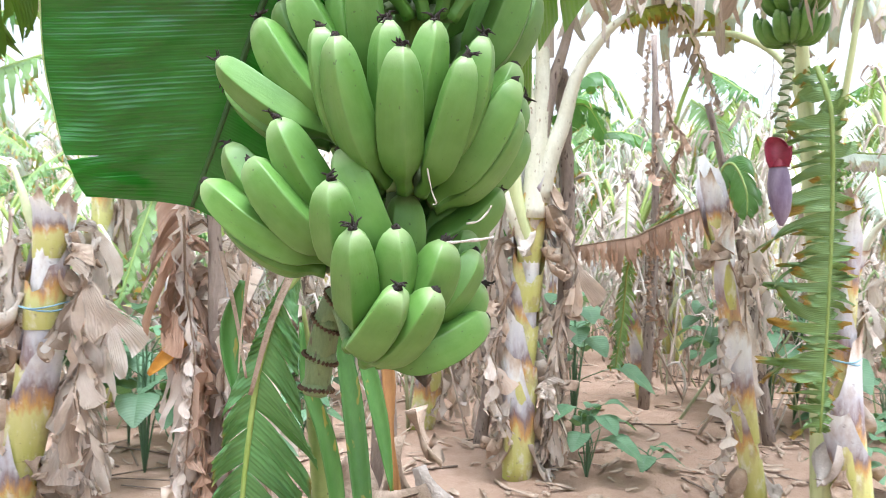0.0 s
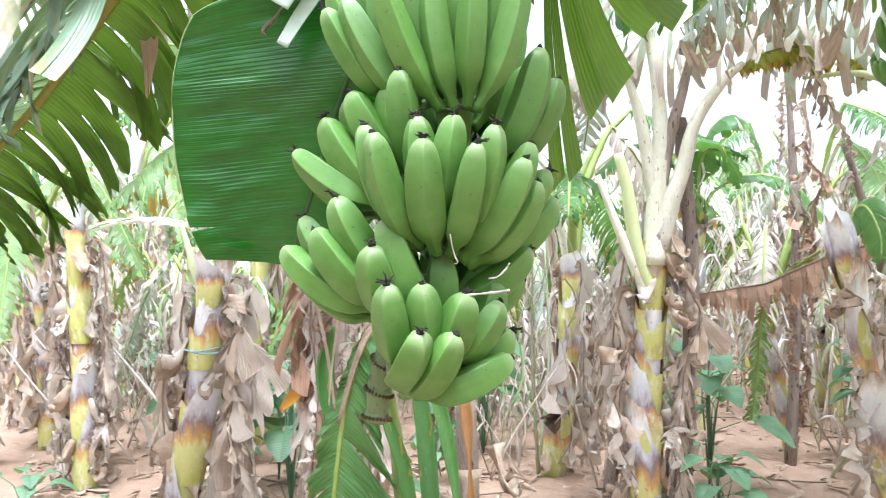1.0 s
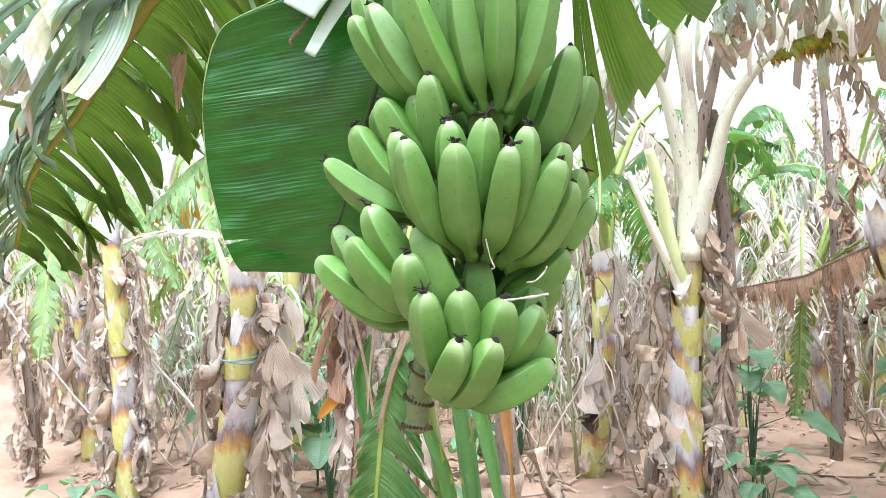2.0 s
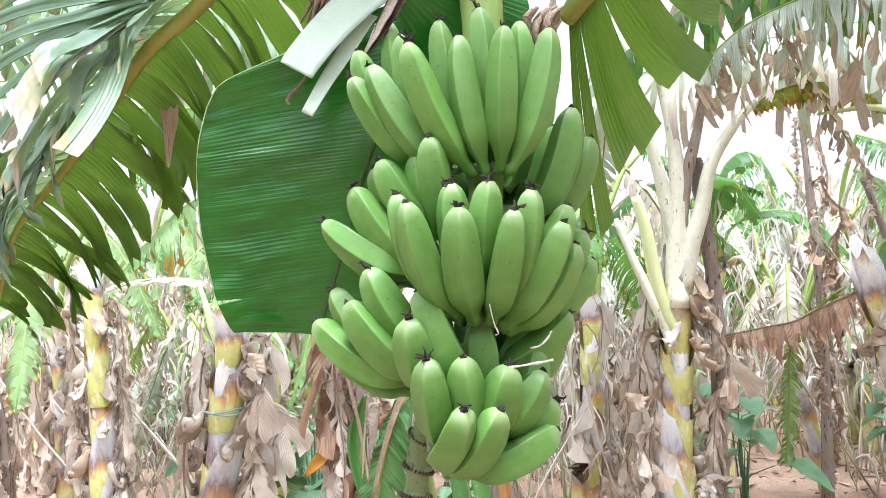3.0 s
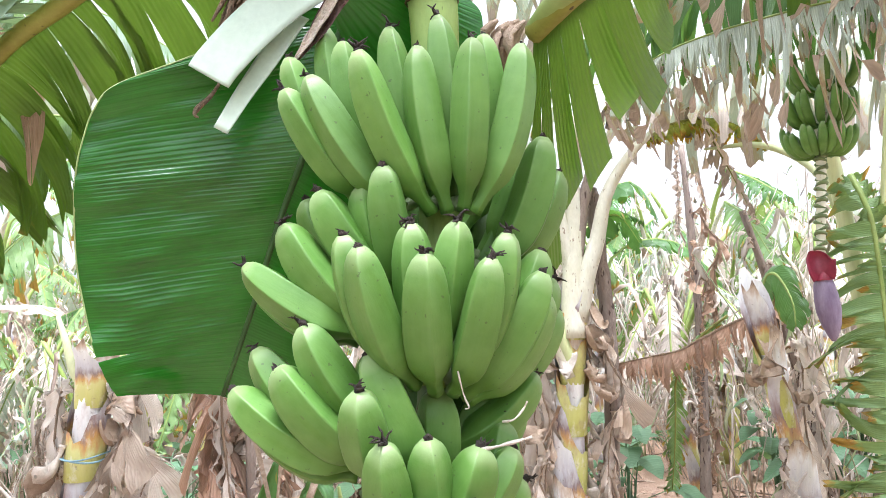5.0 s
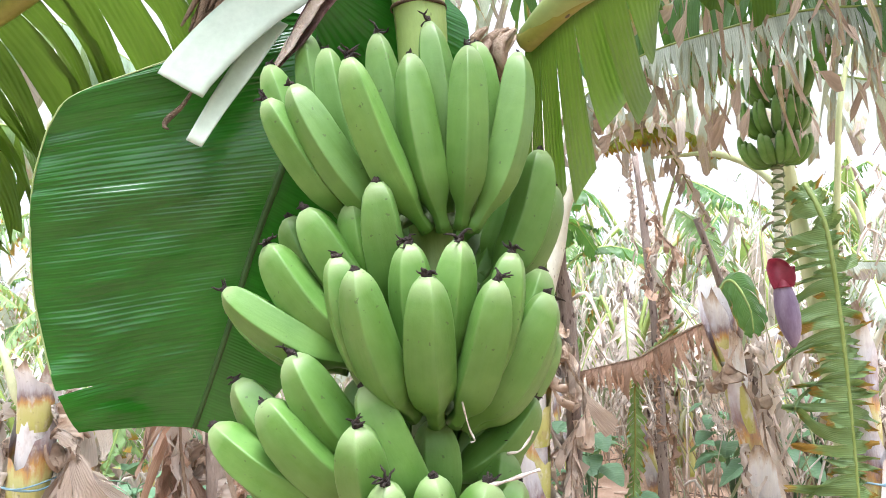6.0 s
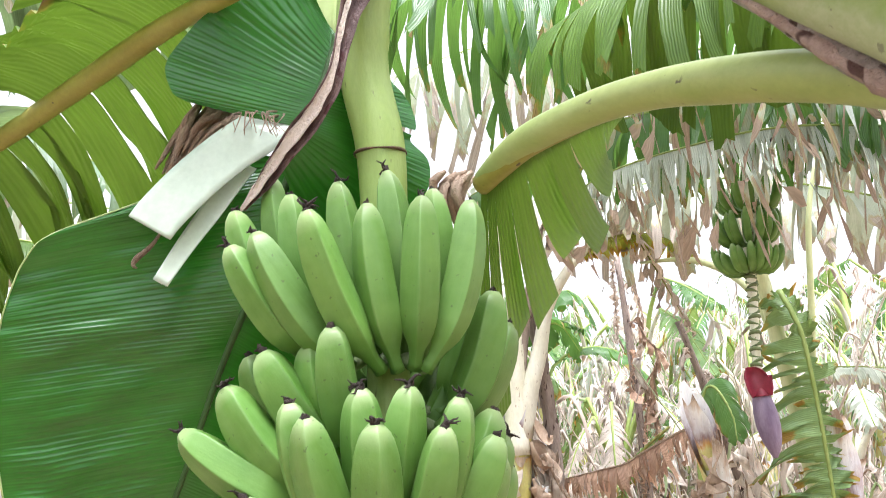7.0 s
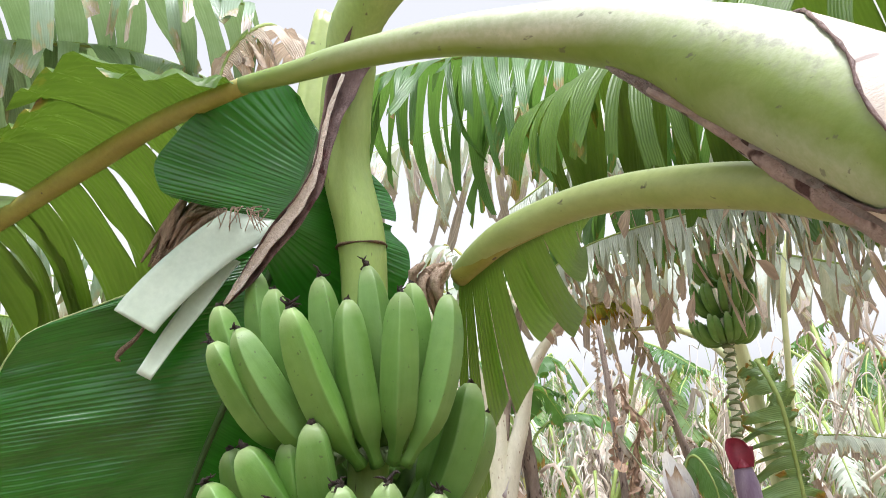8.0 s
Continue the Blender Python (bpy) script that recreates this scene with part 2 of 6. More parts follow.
def waxy_sheen_mat():
    """Green petiole with whitish wax and painted sky sheen on its upper side, widening towards the thick foot,
    scratched and stained.
    """
    m, t, p, out = nodes_of("waxy_sheen_petiole")
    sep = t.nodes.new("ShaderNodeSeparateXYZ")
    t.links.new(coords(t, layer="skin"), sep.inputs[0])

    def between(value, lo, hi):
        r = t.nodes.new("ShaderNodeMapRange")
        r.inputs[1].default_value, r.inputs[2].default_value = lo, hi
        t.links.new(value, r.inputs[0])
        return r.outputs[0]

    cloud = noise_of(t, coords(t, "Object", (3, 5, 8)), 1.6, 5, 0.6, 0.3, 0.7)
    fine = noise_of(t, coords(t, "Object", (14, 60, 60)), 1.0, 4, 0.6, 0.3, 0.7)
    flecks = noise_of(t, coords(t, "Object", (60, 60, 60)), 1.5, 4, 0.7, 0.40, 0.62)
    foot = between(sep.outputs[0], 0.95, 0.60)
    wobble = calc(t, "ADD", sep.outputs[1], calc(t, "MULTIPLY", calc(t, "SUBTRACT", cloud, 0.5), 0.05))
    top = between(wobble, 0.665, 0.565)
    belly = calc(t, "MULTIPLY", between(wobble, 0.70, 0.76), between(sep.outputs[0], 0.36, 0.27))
    # sky sheen on the upper side is put into the colour along with the wax
    wax_sheen = calc(t, "MULTIPLY", calc(t, "MAXIMUM", calc(t, "MULTIPLY", top, foot), calc(t, "MULTIPLY", belly, 0.6)), calc(t, "ADD", calc(t, "MULTIPLY", flecks, 0.25), 0.68))
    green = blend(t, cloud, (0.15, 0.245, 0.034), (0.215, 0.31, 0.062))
    col = blend(t, wax_sheen, green, (0.60, 0.64, 0.50))
    col = blend(t, calc(t, "MULTIPLY", fine, 0.15), col, (0.36, 0.44, 0.18))
    scratch = noise_of(t, coords(t, "Object", (9, 26, 48)), 1.8, 3, 0.6, 0.66, 0.70)
    col = blend(t, calc(t, "MULTIPLY", scratch, 0.6), col, (0.10, 0.09, 0.08))
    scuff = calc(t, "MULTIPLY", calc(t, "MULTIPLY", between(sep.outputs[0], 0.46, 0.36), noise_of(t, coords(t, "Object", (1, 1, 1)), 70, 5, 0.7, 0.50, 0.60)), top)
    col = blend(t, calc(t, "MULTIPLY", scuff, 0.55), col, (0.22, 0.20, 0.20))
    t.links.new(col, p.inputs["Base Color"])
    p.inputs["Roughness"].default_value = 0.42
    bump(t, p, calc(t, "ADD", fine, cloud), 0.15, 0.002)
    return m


WAXY_SHEEN = waxy_sheen_mat()
CREAM = plain_mat("cream_dry_sheath", (0.73, 0.66, 0.60), (0.58, 0.50, 0.43), (0.26, 0.20, 0.18), 7, (0.5, 1, 2), 0.55, 0.3, 0.003, 22, 0.66)
RIB = plain_mat("tan_midrib", (0.31, 0.315, 0.062), (0.23, 0.215, 0.038), (0.08, 0.06, 0.03), 12, (1, 1, 1), 0.5, 0.15, 0.002, 60, 0.70)
RIB_GREEN = plain_mat("green_midrib", (0.36, 0.46, 0.14), (0.26, 0.36, 0.07), None, 12, (1, 1, 1), 0.5, 0.15)
BONE = plain_mat("bleached_petiole", (0.80, 0.79, 0.68), (0.60, 0.58, 0.43), (0.30, 0.24, 0.17), 8, (1, 1, 0.4), 0.5, 0.3)
PALE_STRAP = plain_mat("pale_leaf_strap", (0.51, 0.60, 0.49), (0.42, 0.52, 0.40), None, 9, (1, 1, 1), 0.45, 0.05)
PALE_STEM = plain_mat("pale_green_petiole", (0.66, 0.70, 0.42), (0.50, 0.56, 0.26), None, 8, (1, 1, 0.2), 0.5, 0.3)
BARK = plain_mat("grey_brown_stem", (0.40, 0.33, 0.28), (0.22, 0.165, 0.135), (0.08, 0.05, 0.04), 16, (1, 1, 0.25), 0.85, 0.8, 0.006, 50, 0.62)
FIBRE = plain_mat("dry_fibre", (0.56, 0.41, 0.28), (0.30, 0.20, 0.13), None, 30, (4, 4, 0.7), 0.85, 0.9, 0.006)
STRIP = plain_mat("purple_brown_margin", (0.27, 0.175, 0.155), (0.05, 0.022, 0.022), (0.09, 0.03, 0.03), 18, (1, 1, 0.6), 0.6, 0.6, 0.004, 40, 0.6)
FLAKE = plain_mat("pink_grey_flake", (0.62, 0.50, 0.45), (0.36, 0.25, 0.22), (0.10, 0.05, 0.045), 22, (1, 1, 1), 0.75, 0.9, 0.005, 30, 0.60)
DRYROLL = plain_mat("dry_rolled_margin", (0.60, 0.55, 0.53), (0.15, 0.10, 0.085), (0.07, 0.04, 0.03), 17, (1, 1, 1), 0.7, 0.9, 0.006, 38, 0.60)
BUD_RED = plain_mat("red_bract", (0.30, 0.030, 0.060), (0.17, 0.014, 0.032), None, 20, rough=0.4)
BUD_GREY = plain_mat("bloomy_purple_bract", (0.27, 0.22, 0.30), (0.13, 0.085, 0.15), None, 25, (1, 1, 0.3), 0.55, 0.3)
TIE = plain_mat("blue_twine", (0.32, 0.50, 0.58), (0.20, 0.36, 0.46), None, 40, rough=0.7)
TWIG = plain_mat("dry_twig", (0.33, 0.25, 0.19), (0.17, 0.12, 0.09), None, 40, rough=0.9, relief=0.6)

EDGE = plain_mat("pale_leaf_edge", (0.40, 0.50, 0.22), (0.28, 0.38, 0.12), None, 40)
LEAF_DARK = leaf_mat("glossy_dark_leaf", (0.017, 0.142, 0.007), (0.007, 0.076, 0.003), rough=0.22, glow=0.12, veins=0.10, period=0.0049, thin=(0.10, 0.38, 0.03), vary=0.0, spec=0.62, bands=0.20)
LEAF_OLIVE = leaf_mat("backlit_olive_leaf", (0.080, 0.158, 0.014), (0.048, 0.108, 0.009), (0.34, 0.24, 0.15), 0.14, rough=0.42, glow=0.25, veins=0.42, period=0.012, thin=(0.19, 0.34, 0.025), spec=0.35, bands=0.16)
LEAF_GREEN = leaf_mat("fresh_green_leaf", (0.09, 0.20, 0.055), (0.05, 0.13, 0.03), (0.40, 0.30, 0.12), 0.22, rough=0.34, glow=0.36, veins=0.38, period=0.011, thin=(0.22, 0.44, 0.05), bands=0.16)
LEAF_GREY = leaf_mat("waxy_grey_leaf", (0.64, 0.70, 0.62), (0.42, 0.50, 0.40), (0.60, 0.51, 0.43), 0.50, rough=0.36, glow=0.30, veins=0.35, thin=(0.36, 0.43, 0.22))
LEAF_YELLOW = leaf_mat("yellowing_leaf", (0.40, 0.42, 0.06), (0.26, 0.32, 0.04), (0.56, 0.32, 0.04), 0.5, rough=0.45, glow=0.5, veins=0.4, thin=(0.45, 0.45, 0.04))
LEAF_WITHER = leaf_mat("withering_grey_leaf", (0.50, 0.54, 0.48), (0.30, 0.35, 0.29), (0.50, 0.375, 0.285), 0.58, rough=0.4, glow=0.3, veins=0.4, thin=(0.35, 0.42, 0.22))
LEAF_DEAD = leaf_mat("dead_brown_leaf", (0.76, 0.63, 0.535), (0.50, 0.385, 0.305), rough=0.7, glow=0.34, veins=0.7, thin=(0.60, 0.45, 0.33), vary=0.8)
LEAF_RUST = leaf_mat("dead_rusty_leaf", (0.62, 0.44, 0.33), (0.41, 0.26, 0.185), rough=0.7, glow=0.35, veins=0.7, thin=(0.36, 0.20, 0.10), vary=0.75)
LEAF_ASH = leaf_mat("bleached_dead_leaf", (0.84, 0.755, 0.67), (0.62, 0.51, 0.42), rough=0.7, glow=0.38, veins=0.7, thin=(0.72, 0.60, 0.48), vary=0.7)
LEAF_FEATHER = leaf_mat("feathered_green_leaf", (0.25, 0.39, 0.16), (0.15, 0.27, 0.085), (0.52, 0.33, 0.06), 0.42, rough=0.4, glow=0.35, veins=0.4, thin=(0.36, 0.46, 0.06))
LEAF_WEED = leaf_mat("broad_weed_leaf", (0.15, 0.255, 0.145), (0.065, 0.145, 0.075), rough=0.5, glow=0.28, veins=0.3, period=0.02)


def mixed_mat(name, stops, rough=0.75):
    """Loose dry pieces, each with a shade of its own."""
    m, t, p, out = nodes_of(name)
    piece = t.nodes.new("ShaderNodeNewGeometry")
    col = ramp_of(t, piece.outputs["Random Per Island"], stops)
    grain = noise_of(t, coords(t, "Object", (40, 40, 9)), 1.0, 4, 0.65, 0.3, 0.7)
    col = blend(t, calc(t, "MULTIPLY", grain, 0.35), col, (0.22, 0.16, 0.12))
    t.links.new(col, p.inputs["Base Color"])
    p.inputs["Roughness"].default_value = rough
    bump(t, p, grain, 0.5, 0.003)
    return m


THICKET = mixed_mat("dry_stalks_and_shreds", [(0.0, (0.82, 0.78, 0.73)), (0.3, (0.74, 0.66, 0.58)), (0.5, (0.68, 0.60, 0.52)), (0.66, (0.56, 0.45, 0.37)), (0.76, (0.40, 0.31, 0.25)), (0.84, (0.30, 0.42, 0.17)), (1.0, (0.52, 0.60, 0.40))])


# ---- shape helpers ----
def vec(p):
    return np.array(p, dtype=float)


def unit(v):
    return v / (np.linalg.norm(v) + 1e-12)


def spline(points, n):
    """Smooth curve through the points, n samples at even steps of parameter."""
    p = np.array(points, dtype=float)
    p = np.vstack([2 * p[0] - p[1], p, 2 * p[-1] - p[-2]])
    out = []
    for u in np.linspace(0, len(p) - 3 - 1e-9, n):
        i, f = int(u), u - int(u)
        a, b, c, d = p[i:i + 4]
        out.append(0.5 * (2 * b + (c - a) * f + (2 * a - 5 * b + 4 * c - d) * f * f + (3 * b - a - 3 * c + d) * f ** 3))
    return np.array(out)


def table(pairs, x):
    return float(np.interp(x, [a for a, _ in pairs], [b for _, b in pairs]))


def frames_of(line, up):
    """Tangent, side and normal along a line, carried along without twist."""
    tang = np.gradient(line, axis=0)
    tang /= np.linalg.norm(tang, axis=1)[:, None] + 1e-12
    side = [unit(np.cross(tang[0], up))]
    for t in tang[1:]:
        side.append(unit(side[-1] - t * np.dot(side[-1], t)))
    side = np.array(side)
    return tang, side, np.cross(side, tang)


def tube(line, radii, sides=10, shape=None, up=(0, 0, 1), cap=True, angles=None):
    """Rings round a line. shape(angle, s) scales the radius; angle 0 is the side, 90 degrees the normal."""
    line = np.array(line, dtype=float)
    _, side, norm = frames_of(line, vec(up))
    n = len(line)
    verts, faces = [], []
    for i in range(n):
        for k in range(sides):
            a = angles[k] if angles else 2 * math.pi * k / sides
            r = radii[i] * (shape(a, i / (n - 1)) if shape else 1.0)
            verts.append(line[i] + r * (math.cos(a) * side[i] + math.sin(a) * norm[i]))
    for i in range(n - 1):
        for k in range(sides):
            k2 = (k + 1) % sides
            faces.append((i * sides + k, i * sides + k2, (i + 1) * sides + k2, (i + 1) * sides + k))
    if cap:
        faces.append(tuple(range(sides - 1, -1, -1)))
        faces.append(tuple((n - 1) * sides + k for k in range(sides)))
    return verts, faces


def joined(*pieces):
    verts, faces = [], []
    for v, f in pieces:
        o = len(verts)
        verts.extend(v)
        faces.extend(tuple(i + o for i in face) for face in f)
    return verts, faces


def part(name, shape, material, parent=None, label="", smooth=True, uvs=None):
    """Links one mesh object, under its thing where one is given."""
    me = bpy.data.meshes.new(name)
    verts, faces = shape
    me.from_pydata([tuple(v) for v in verts], [], faces)
    if uvs is not None:
        loops = np.zeros(len(me.loops), dtype=np.int32)
        me.loops.foreach_get("vertex_index", loops)
        for layer, values in uvs.items():
            me.uv_layers.new(name=layer).data.foreach_set("uv", np.array(values, dtype=np.float32)[loops].ravel())
    me.materials.append(material)
    if smooth:
        me.shade_smooth()
    ob = new(name, me)
    if parent is not None:
        ob.parent = parent
    if label:
        tagged(ob, label)
    return ob


def thing(name, place, label, category, group="", kind=""):
    ob = new(name)
    ob.empty_display_size = 0.05
    ob.location = place
    return tagged(ob, label, category, group, kind)


def local(points, thing_ob):
    """World points in the frame of a thing that is only moved."""
    return [tuple(vec(p) - vec(thing_ob.location)) for p in points]


def blade(mid, sigma, width, cuts, droop=(10, 40), up=(0, 0, 1), tear=0.2, gap=0.4, fwd=15, jitter=8, ragged=0.1, crumple=0.0, nv=8, nu=3,
          down=(0, 0, -1), lift=0.0, swell=(0.0, 0.05), rng=random):
    """One half of a banana leaf: strips from the midrib outwards, torn apart past 'tear', bending towards 'down'."""
    line = spline(mid, 161)
    seg = np.r_[0, np.cumsum(np.linalg.norm(np.diff(line, axis=0), axis=1))]
    total = seg[-1]
    tang, side, norm = frames_of(line, vec(up))
    down = vec(down)
    verts, faces, uv, span = [], [], [], []

    def at(arr, s):
        x = min(max(s, 0), 1) * total
        return np.array([np.interp(x, seg, arr[:, k]) for k in range(3)])

    for s0, s1 in zip(cuts[:-1], cuts[1:]):
        bend = rng.gauss(0, jitter)
        short = 1 - ragged * rng.random()
        sway = rng.gauss(0, jitter) / 60
        start = tear * (0.5 + rng.random()) if tear >= 0 else -tear
        roll = rng.gauss(0, 1) * crumple
        ph = rng.random() * 6.28
        base = len(verts)
        sm = (s0 + s1) / 2
        cols = []
        steps = nu if nu <= 20 else max(3, round(nu * (s1 - s0)))
        pleat = min(0.004, 0.14 * (s1 - s0) * total / steps) if steps > 2 else 0.0
        for i in range(steps + 1):
            s = s0 + (s1 - s0) * i / steps
            pos, T, B, N = at(line, s), at(tang, s), at(side, s), at(norm, s)
            w = width(s) * short if callable(width) else table(width, s) * short
            w0 = w
            col = []
            for j in range(nv + 1):
                v = j / nv
                k = 0 if v < start else gap * (v - start) / max(1 - start, 1e-3)
                wob = crumple * 0.035 * math.sin(9 * v + ph + 2.1 * i) * v
                p = pos - T * (s - sm) * total * k + N * (wob + roll * 0.02 * v * (i - steps / 2)) + N * pleat * (i % 2) + N * lift * v * (1 - v)
                if swell[0]:
                    q = s * total / swell[1]
                    p = p + N * swell[0] * (math.sin(6.283 * q + 1.5 * math.sin(2.1 * q + 3 * v)) + 0.8 * math.sin(2.7 * q + 4.0 * v + 1.0)) * min(1, 2.5 * v)
                col.append(p)
                uv.append((s * total, v * w0))
                span.append((s, v))
                a = radians(droop[0] + (droop[1] - droop[0]) * v + bend * v)
                g = radians(table(fwd, s) if isinstance(fwd, list) else fwd)
                d = math.cos(a) * (sigma * B * math.cos(g) + T * math.sin(g)) + math.sin(a) * down + T * sway * v
                pos = pos + unit(d) * w / nv
            verts.extend(col)
            cols.append(col)
        for i in range(steps):
            for j in range(nv):
                a = base + i * (nv + 1) + j
                faces.append((a, a + 1, a + nv + 2, a + nv + 1))
    return (verts, faces), uv, span


def cuts_of(step, rng, lo=0.0, hi=1.0):
    """Uneven cuts along a leaf."""
    c, x = [lo], lo
    while x < hi:
        x += step * (0.5 + rng.random())
        c.append(min(x, hi))
    if c[-1] - c[-2] < step * 0.3:
        c.pop(-2)
    return c


OVAL = [(0, 0.25), (0.08, 0.6), (0.25, 0.95), (0.5, 1.0), (0.75, 0.85), (0.92, 0.45), (1, 0.12)]


def leaf_parts(parent, mid, half, material, rib_material, rib=(0.016, 0.003), step=0.04, seed=1, name="leaf", label="", both=(1, -1), whole=False, **more):
    """A leaf as a part of a plant: midrib, and one blade a side as sub-parts; far leaves in one mesh."""
    rng = random.Random(seed)
    mid = local(mid, parent)
    n = 10 if whole else 28
    up = more.get("up", (0, 0, 1))
    stem = tube(spline(mid, n), np.linspace(rib[0], rib[1], n), 5 if whole else 8, lambda a, s: 0.75 + 0.25 * abs(math.cos(a)), up)
    prof = half if isinstance(half, (list, dict)) else [(s, w * half) for s, w in OVAL]
    halves = [blade(mid, sg, prof[sg] if isinstance(prof, dict) else prof, cuts_of(step, rng), rng=rng, **more) for sg in both]
    if not whole:
        ribob = part(name, stem, rib_material, parent, label)
        for shape, uv, span in halves:
            part("blade", shape, material, ribob, uvs={"blade": uv, "span": span})
        return ribob
    shape = joined(*[h[0] for h in halves], stem)
    blank = [(0, 0)] * len(stem[0])
    ob = part(name, shape, material, parent, label, uvs={"blade": sum((h[1] for h in halves), []) + blank, "span": sum((h[2] for h in halves), []) + blank})
    ob.data.materials.append(rib_material)
    first = len(shape[1]) - len(stem[1])
    ob.data.polygons.foreach_set("material_index", [0] * first + [1] * len(stem[1]))
    return ob


def ribbon(line, widths, face, thick=0.002, curl=0.0, across=6):
    """A flat strap along a line, with thickness; 'face' is where its flat side looks."""
    line = np.array(line, dtype=float)
    tang, _, _ = frames_of(line, vec(face))
    n = len(line)
    verts, faces = [], []
    for layer in (0, 1):
        for i in range(n):
            b = unit(np.cross(tang[i], vec(face)))
            nn = np.cross(b, tang[i])
            for k in range(across + 1):
                u = 2 * k / across - 1
                verts.append(line[i] + b * u * widths[i] + nn * (curl * (u * u - 0.5) * widths[i] - layer * thick))
    m = n * (across + 1)
    for i in range(n - 1):
        for k in range(across):
            a = i * (across + 1) + k
            quad = (a, a + 1, a + across + 2, a + across + 1)
            faces.append(quad)
            faces.append(tuple(m + q for q in reversed(quad)))
    rim = [k for k in range(across)] + [i * (across + 1) + across for i in range(n - 1)] + [(n - 1) * (across + 1) + k for k in range(across, 0, -1)] + [i * (across + 1) for i in range(n - 1, 0, -1)]
    for a, b in zip(rim, rim[1:] + rim[:1]):
        faces.append((b, a, m + a, m + b))
    return verts, faces


def sheet(rib, edge, cuts, gap=0.05, tear=0.6, lift=0.0, swell=(0.0, 0.05), nv=24, nu=120, pleat=(0.0, 0.009), rng=random):
    """A leaf half between a rib and its outer edge, in strips that part from each other past 'tear'."""
    n = 241
    a, b = spline(rib, n), spline(edge, n)
    run = np.r_[0, np.cumsum(np.linalg.norm(np.diff(a, axis=0), axis=1) + np.linalg.norm(np.diff(b, axis=0), axis=1))] / 2
    mean = unit(np.cross(a[-1] - a[0], b[n // 2] - a[n // 2]))
    verts, faces, uv, span = [], [], [], []
    for s0, s1 in zip(cuts[:-1], cuts[1:]):
        steps, base, sm = max(3, round(nu * (s1 - s0))), len(verts), (s0 + s1) / 2
        flap = rng.gauss(0, 1) * gap
        for i in range(steps + 1):
            s = s0 + (s1 - s0) * i / steps
            for j in range(nv + 1):
                v = j / nv
                k = gap * max(0, v - tear) / (1 - tear)
                q = (s + (sm - s) * k) * (n - 1)
                f = min(int(q), n - 2)
                g = q - f
                p0, p1 = a[f] + (a[f + 1] - a[f]) * g, b[f] + (b[f + 1] - b[f]) * g
                x = s * run[-1]
                out = lift * 4 * v * (1 - v) + pleat[0] * math.sin(6.2832 * x / pleat[1] + 1.3 * math.sin(11 * x) + 0.7 * math.sin(37 * x)) * min(1, 5 * v) * min(1, 7 * (1 - v)) * (0.65 + 0.35 * math.sin(23 * x + 1.5 * v)) + flap * 0.12 * max(0, v - tear)
                if swell[0]:
                    c = Vector((x / swell[1], 1.6 * v, 2.7))
                    out += swell[0] * (noise.noise(c) + 0.35 * noise.noise(c * 3.1)) * min(1, 3 * v)
                verts.append(p0 + (p1 - p0) * v + mean * out)
                uv.append((x, v * float(np.linalg.norm(p1 - p0))))
                span.append((s, v))
        for i in range(steps):
            for j in range(nv):
                c = base + i * (nv + 1) + j
                faces.append((c, c + 1, c + nv + 2, c + nv + 1))
    return (verts, faces), uv, span


SCRAP = plain_mat("dry_sheath_scrap", (0.58, 0.45, 0.345), (0.34, 0.24, 0.165), None, 14, (1, 1, 1), 0.85, 0.7, 0.004)
SCRAP_PALE = plain_mat("bleached_sheath_scrap", (0.74, 0.67, 0.60), (0.52, 0.44, 0.37), None, 14, (1, 1, 1), 0.85, 0.7, 0.004)
LEAF_SILVER = leaf_mat("silvery_torn_leaf", (0.30, 0.40, 0.30), (0.14, 0.23, 0.13), (0.62, 0.55, 0.47), 0.34, rough=0.30, glow=0.36, veins=0.3, period=0.011, thin=(0.30, 0.46, 0.10))
LEAF_RIB_DARK = plain_mat("dark_green_midrib", (0.045, 0.12, 0.022), (0.025, 0.075, 0.012), None, 20)


# ---- ground ----
def ground_height(x, y):
    p = Vector((x * 0.55, y * 0.55, 0.3))
    h = 0.10 * (noise.noise(p)) + 0.045 * noise.noise(p * 3.7) + 0.018 * noise.noise(p * 11)
    return h * min(1.0, max(0.0, (y - 0.5) / 2.0)) if y < 40 else 0.0


def build_ground():
    xs = np.r_[-400, -120, -50, -30, np.arange(-20, -9, 0.6), np.arange(-9, 9, 0.13), np.arange(9, 20.1, 0.6), 30, 50, 120, 400]
    ys = np.r_[-300, -80, -20, -6, np.arange(-3, 2, 0.5), np.arange(2, 11, 0.13), np.arange(11, 30, 0.6), 40, 70, 150, 500]
    verts = [(x, y, ground_height(x, y) if abs(x) < 25 and -3 < y < 30 else 0.0) for y in ys for x in xs]
    n = len(xs)
    faces = [(j * n + i, j * n + i + 1, (j + 1) * n + i + 1, (j + 1) * n + i) for j in range(len(ys) - 1) for i in range(n - 1)]
    tagged(part("ground", (verts, faces), SOIL), "dry orange-brown plantation soil with low clods and furrows", "ground", "", "structure")


build_ground()


# ---- the hanging bunch ----
BUNCH_AXIS = [(0.68, 0.70, 2.45), (0.55, 0.76, 2.78), (0.25, 0.96, 2.83), (-0.006, 1.12, 2.69), (-0.055, 1.19, 2.571), (-0.067, 1.21, 2.416), (-0.045, 1.20, 2.269),
              (-0.045, 1.20, 2.10), (-0.047, 1.17, 1.914), (-0.061, 1.14, 1.674), (-0.088, 1.13, 1.579), (-0.150, 1.135, 1.515), (-0.172, 1.14, 1.477), (-0.186, 1.145, 1.421), (-0.194, 1.15, 1.363)]
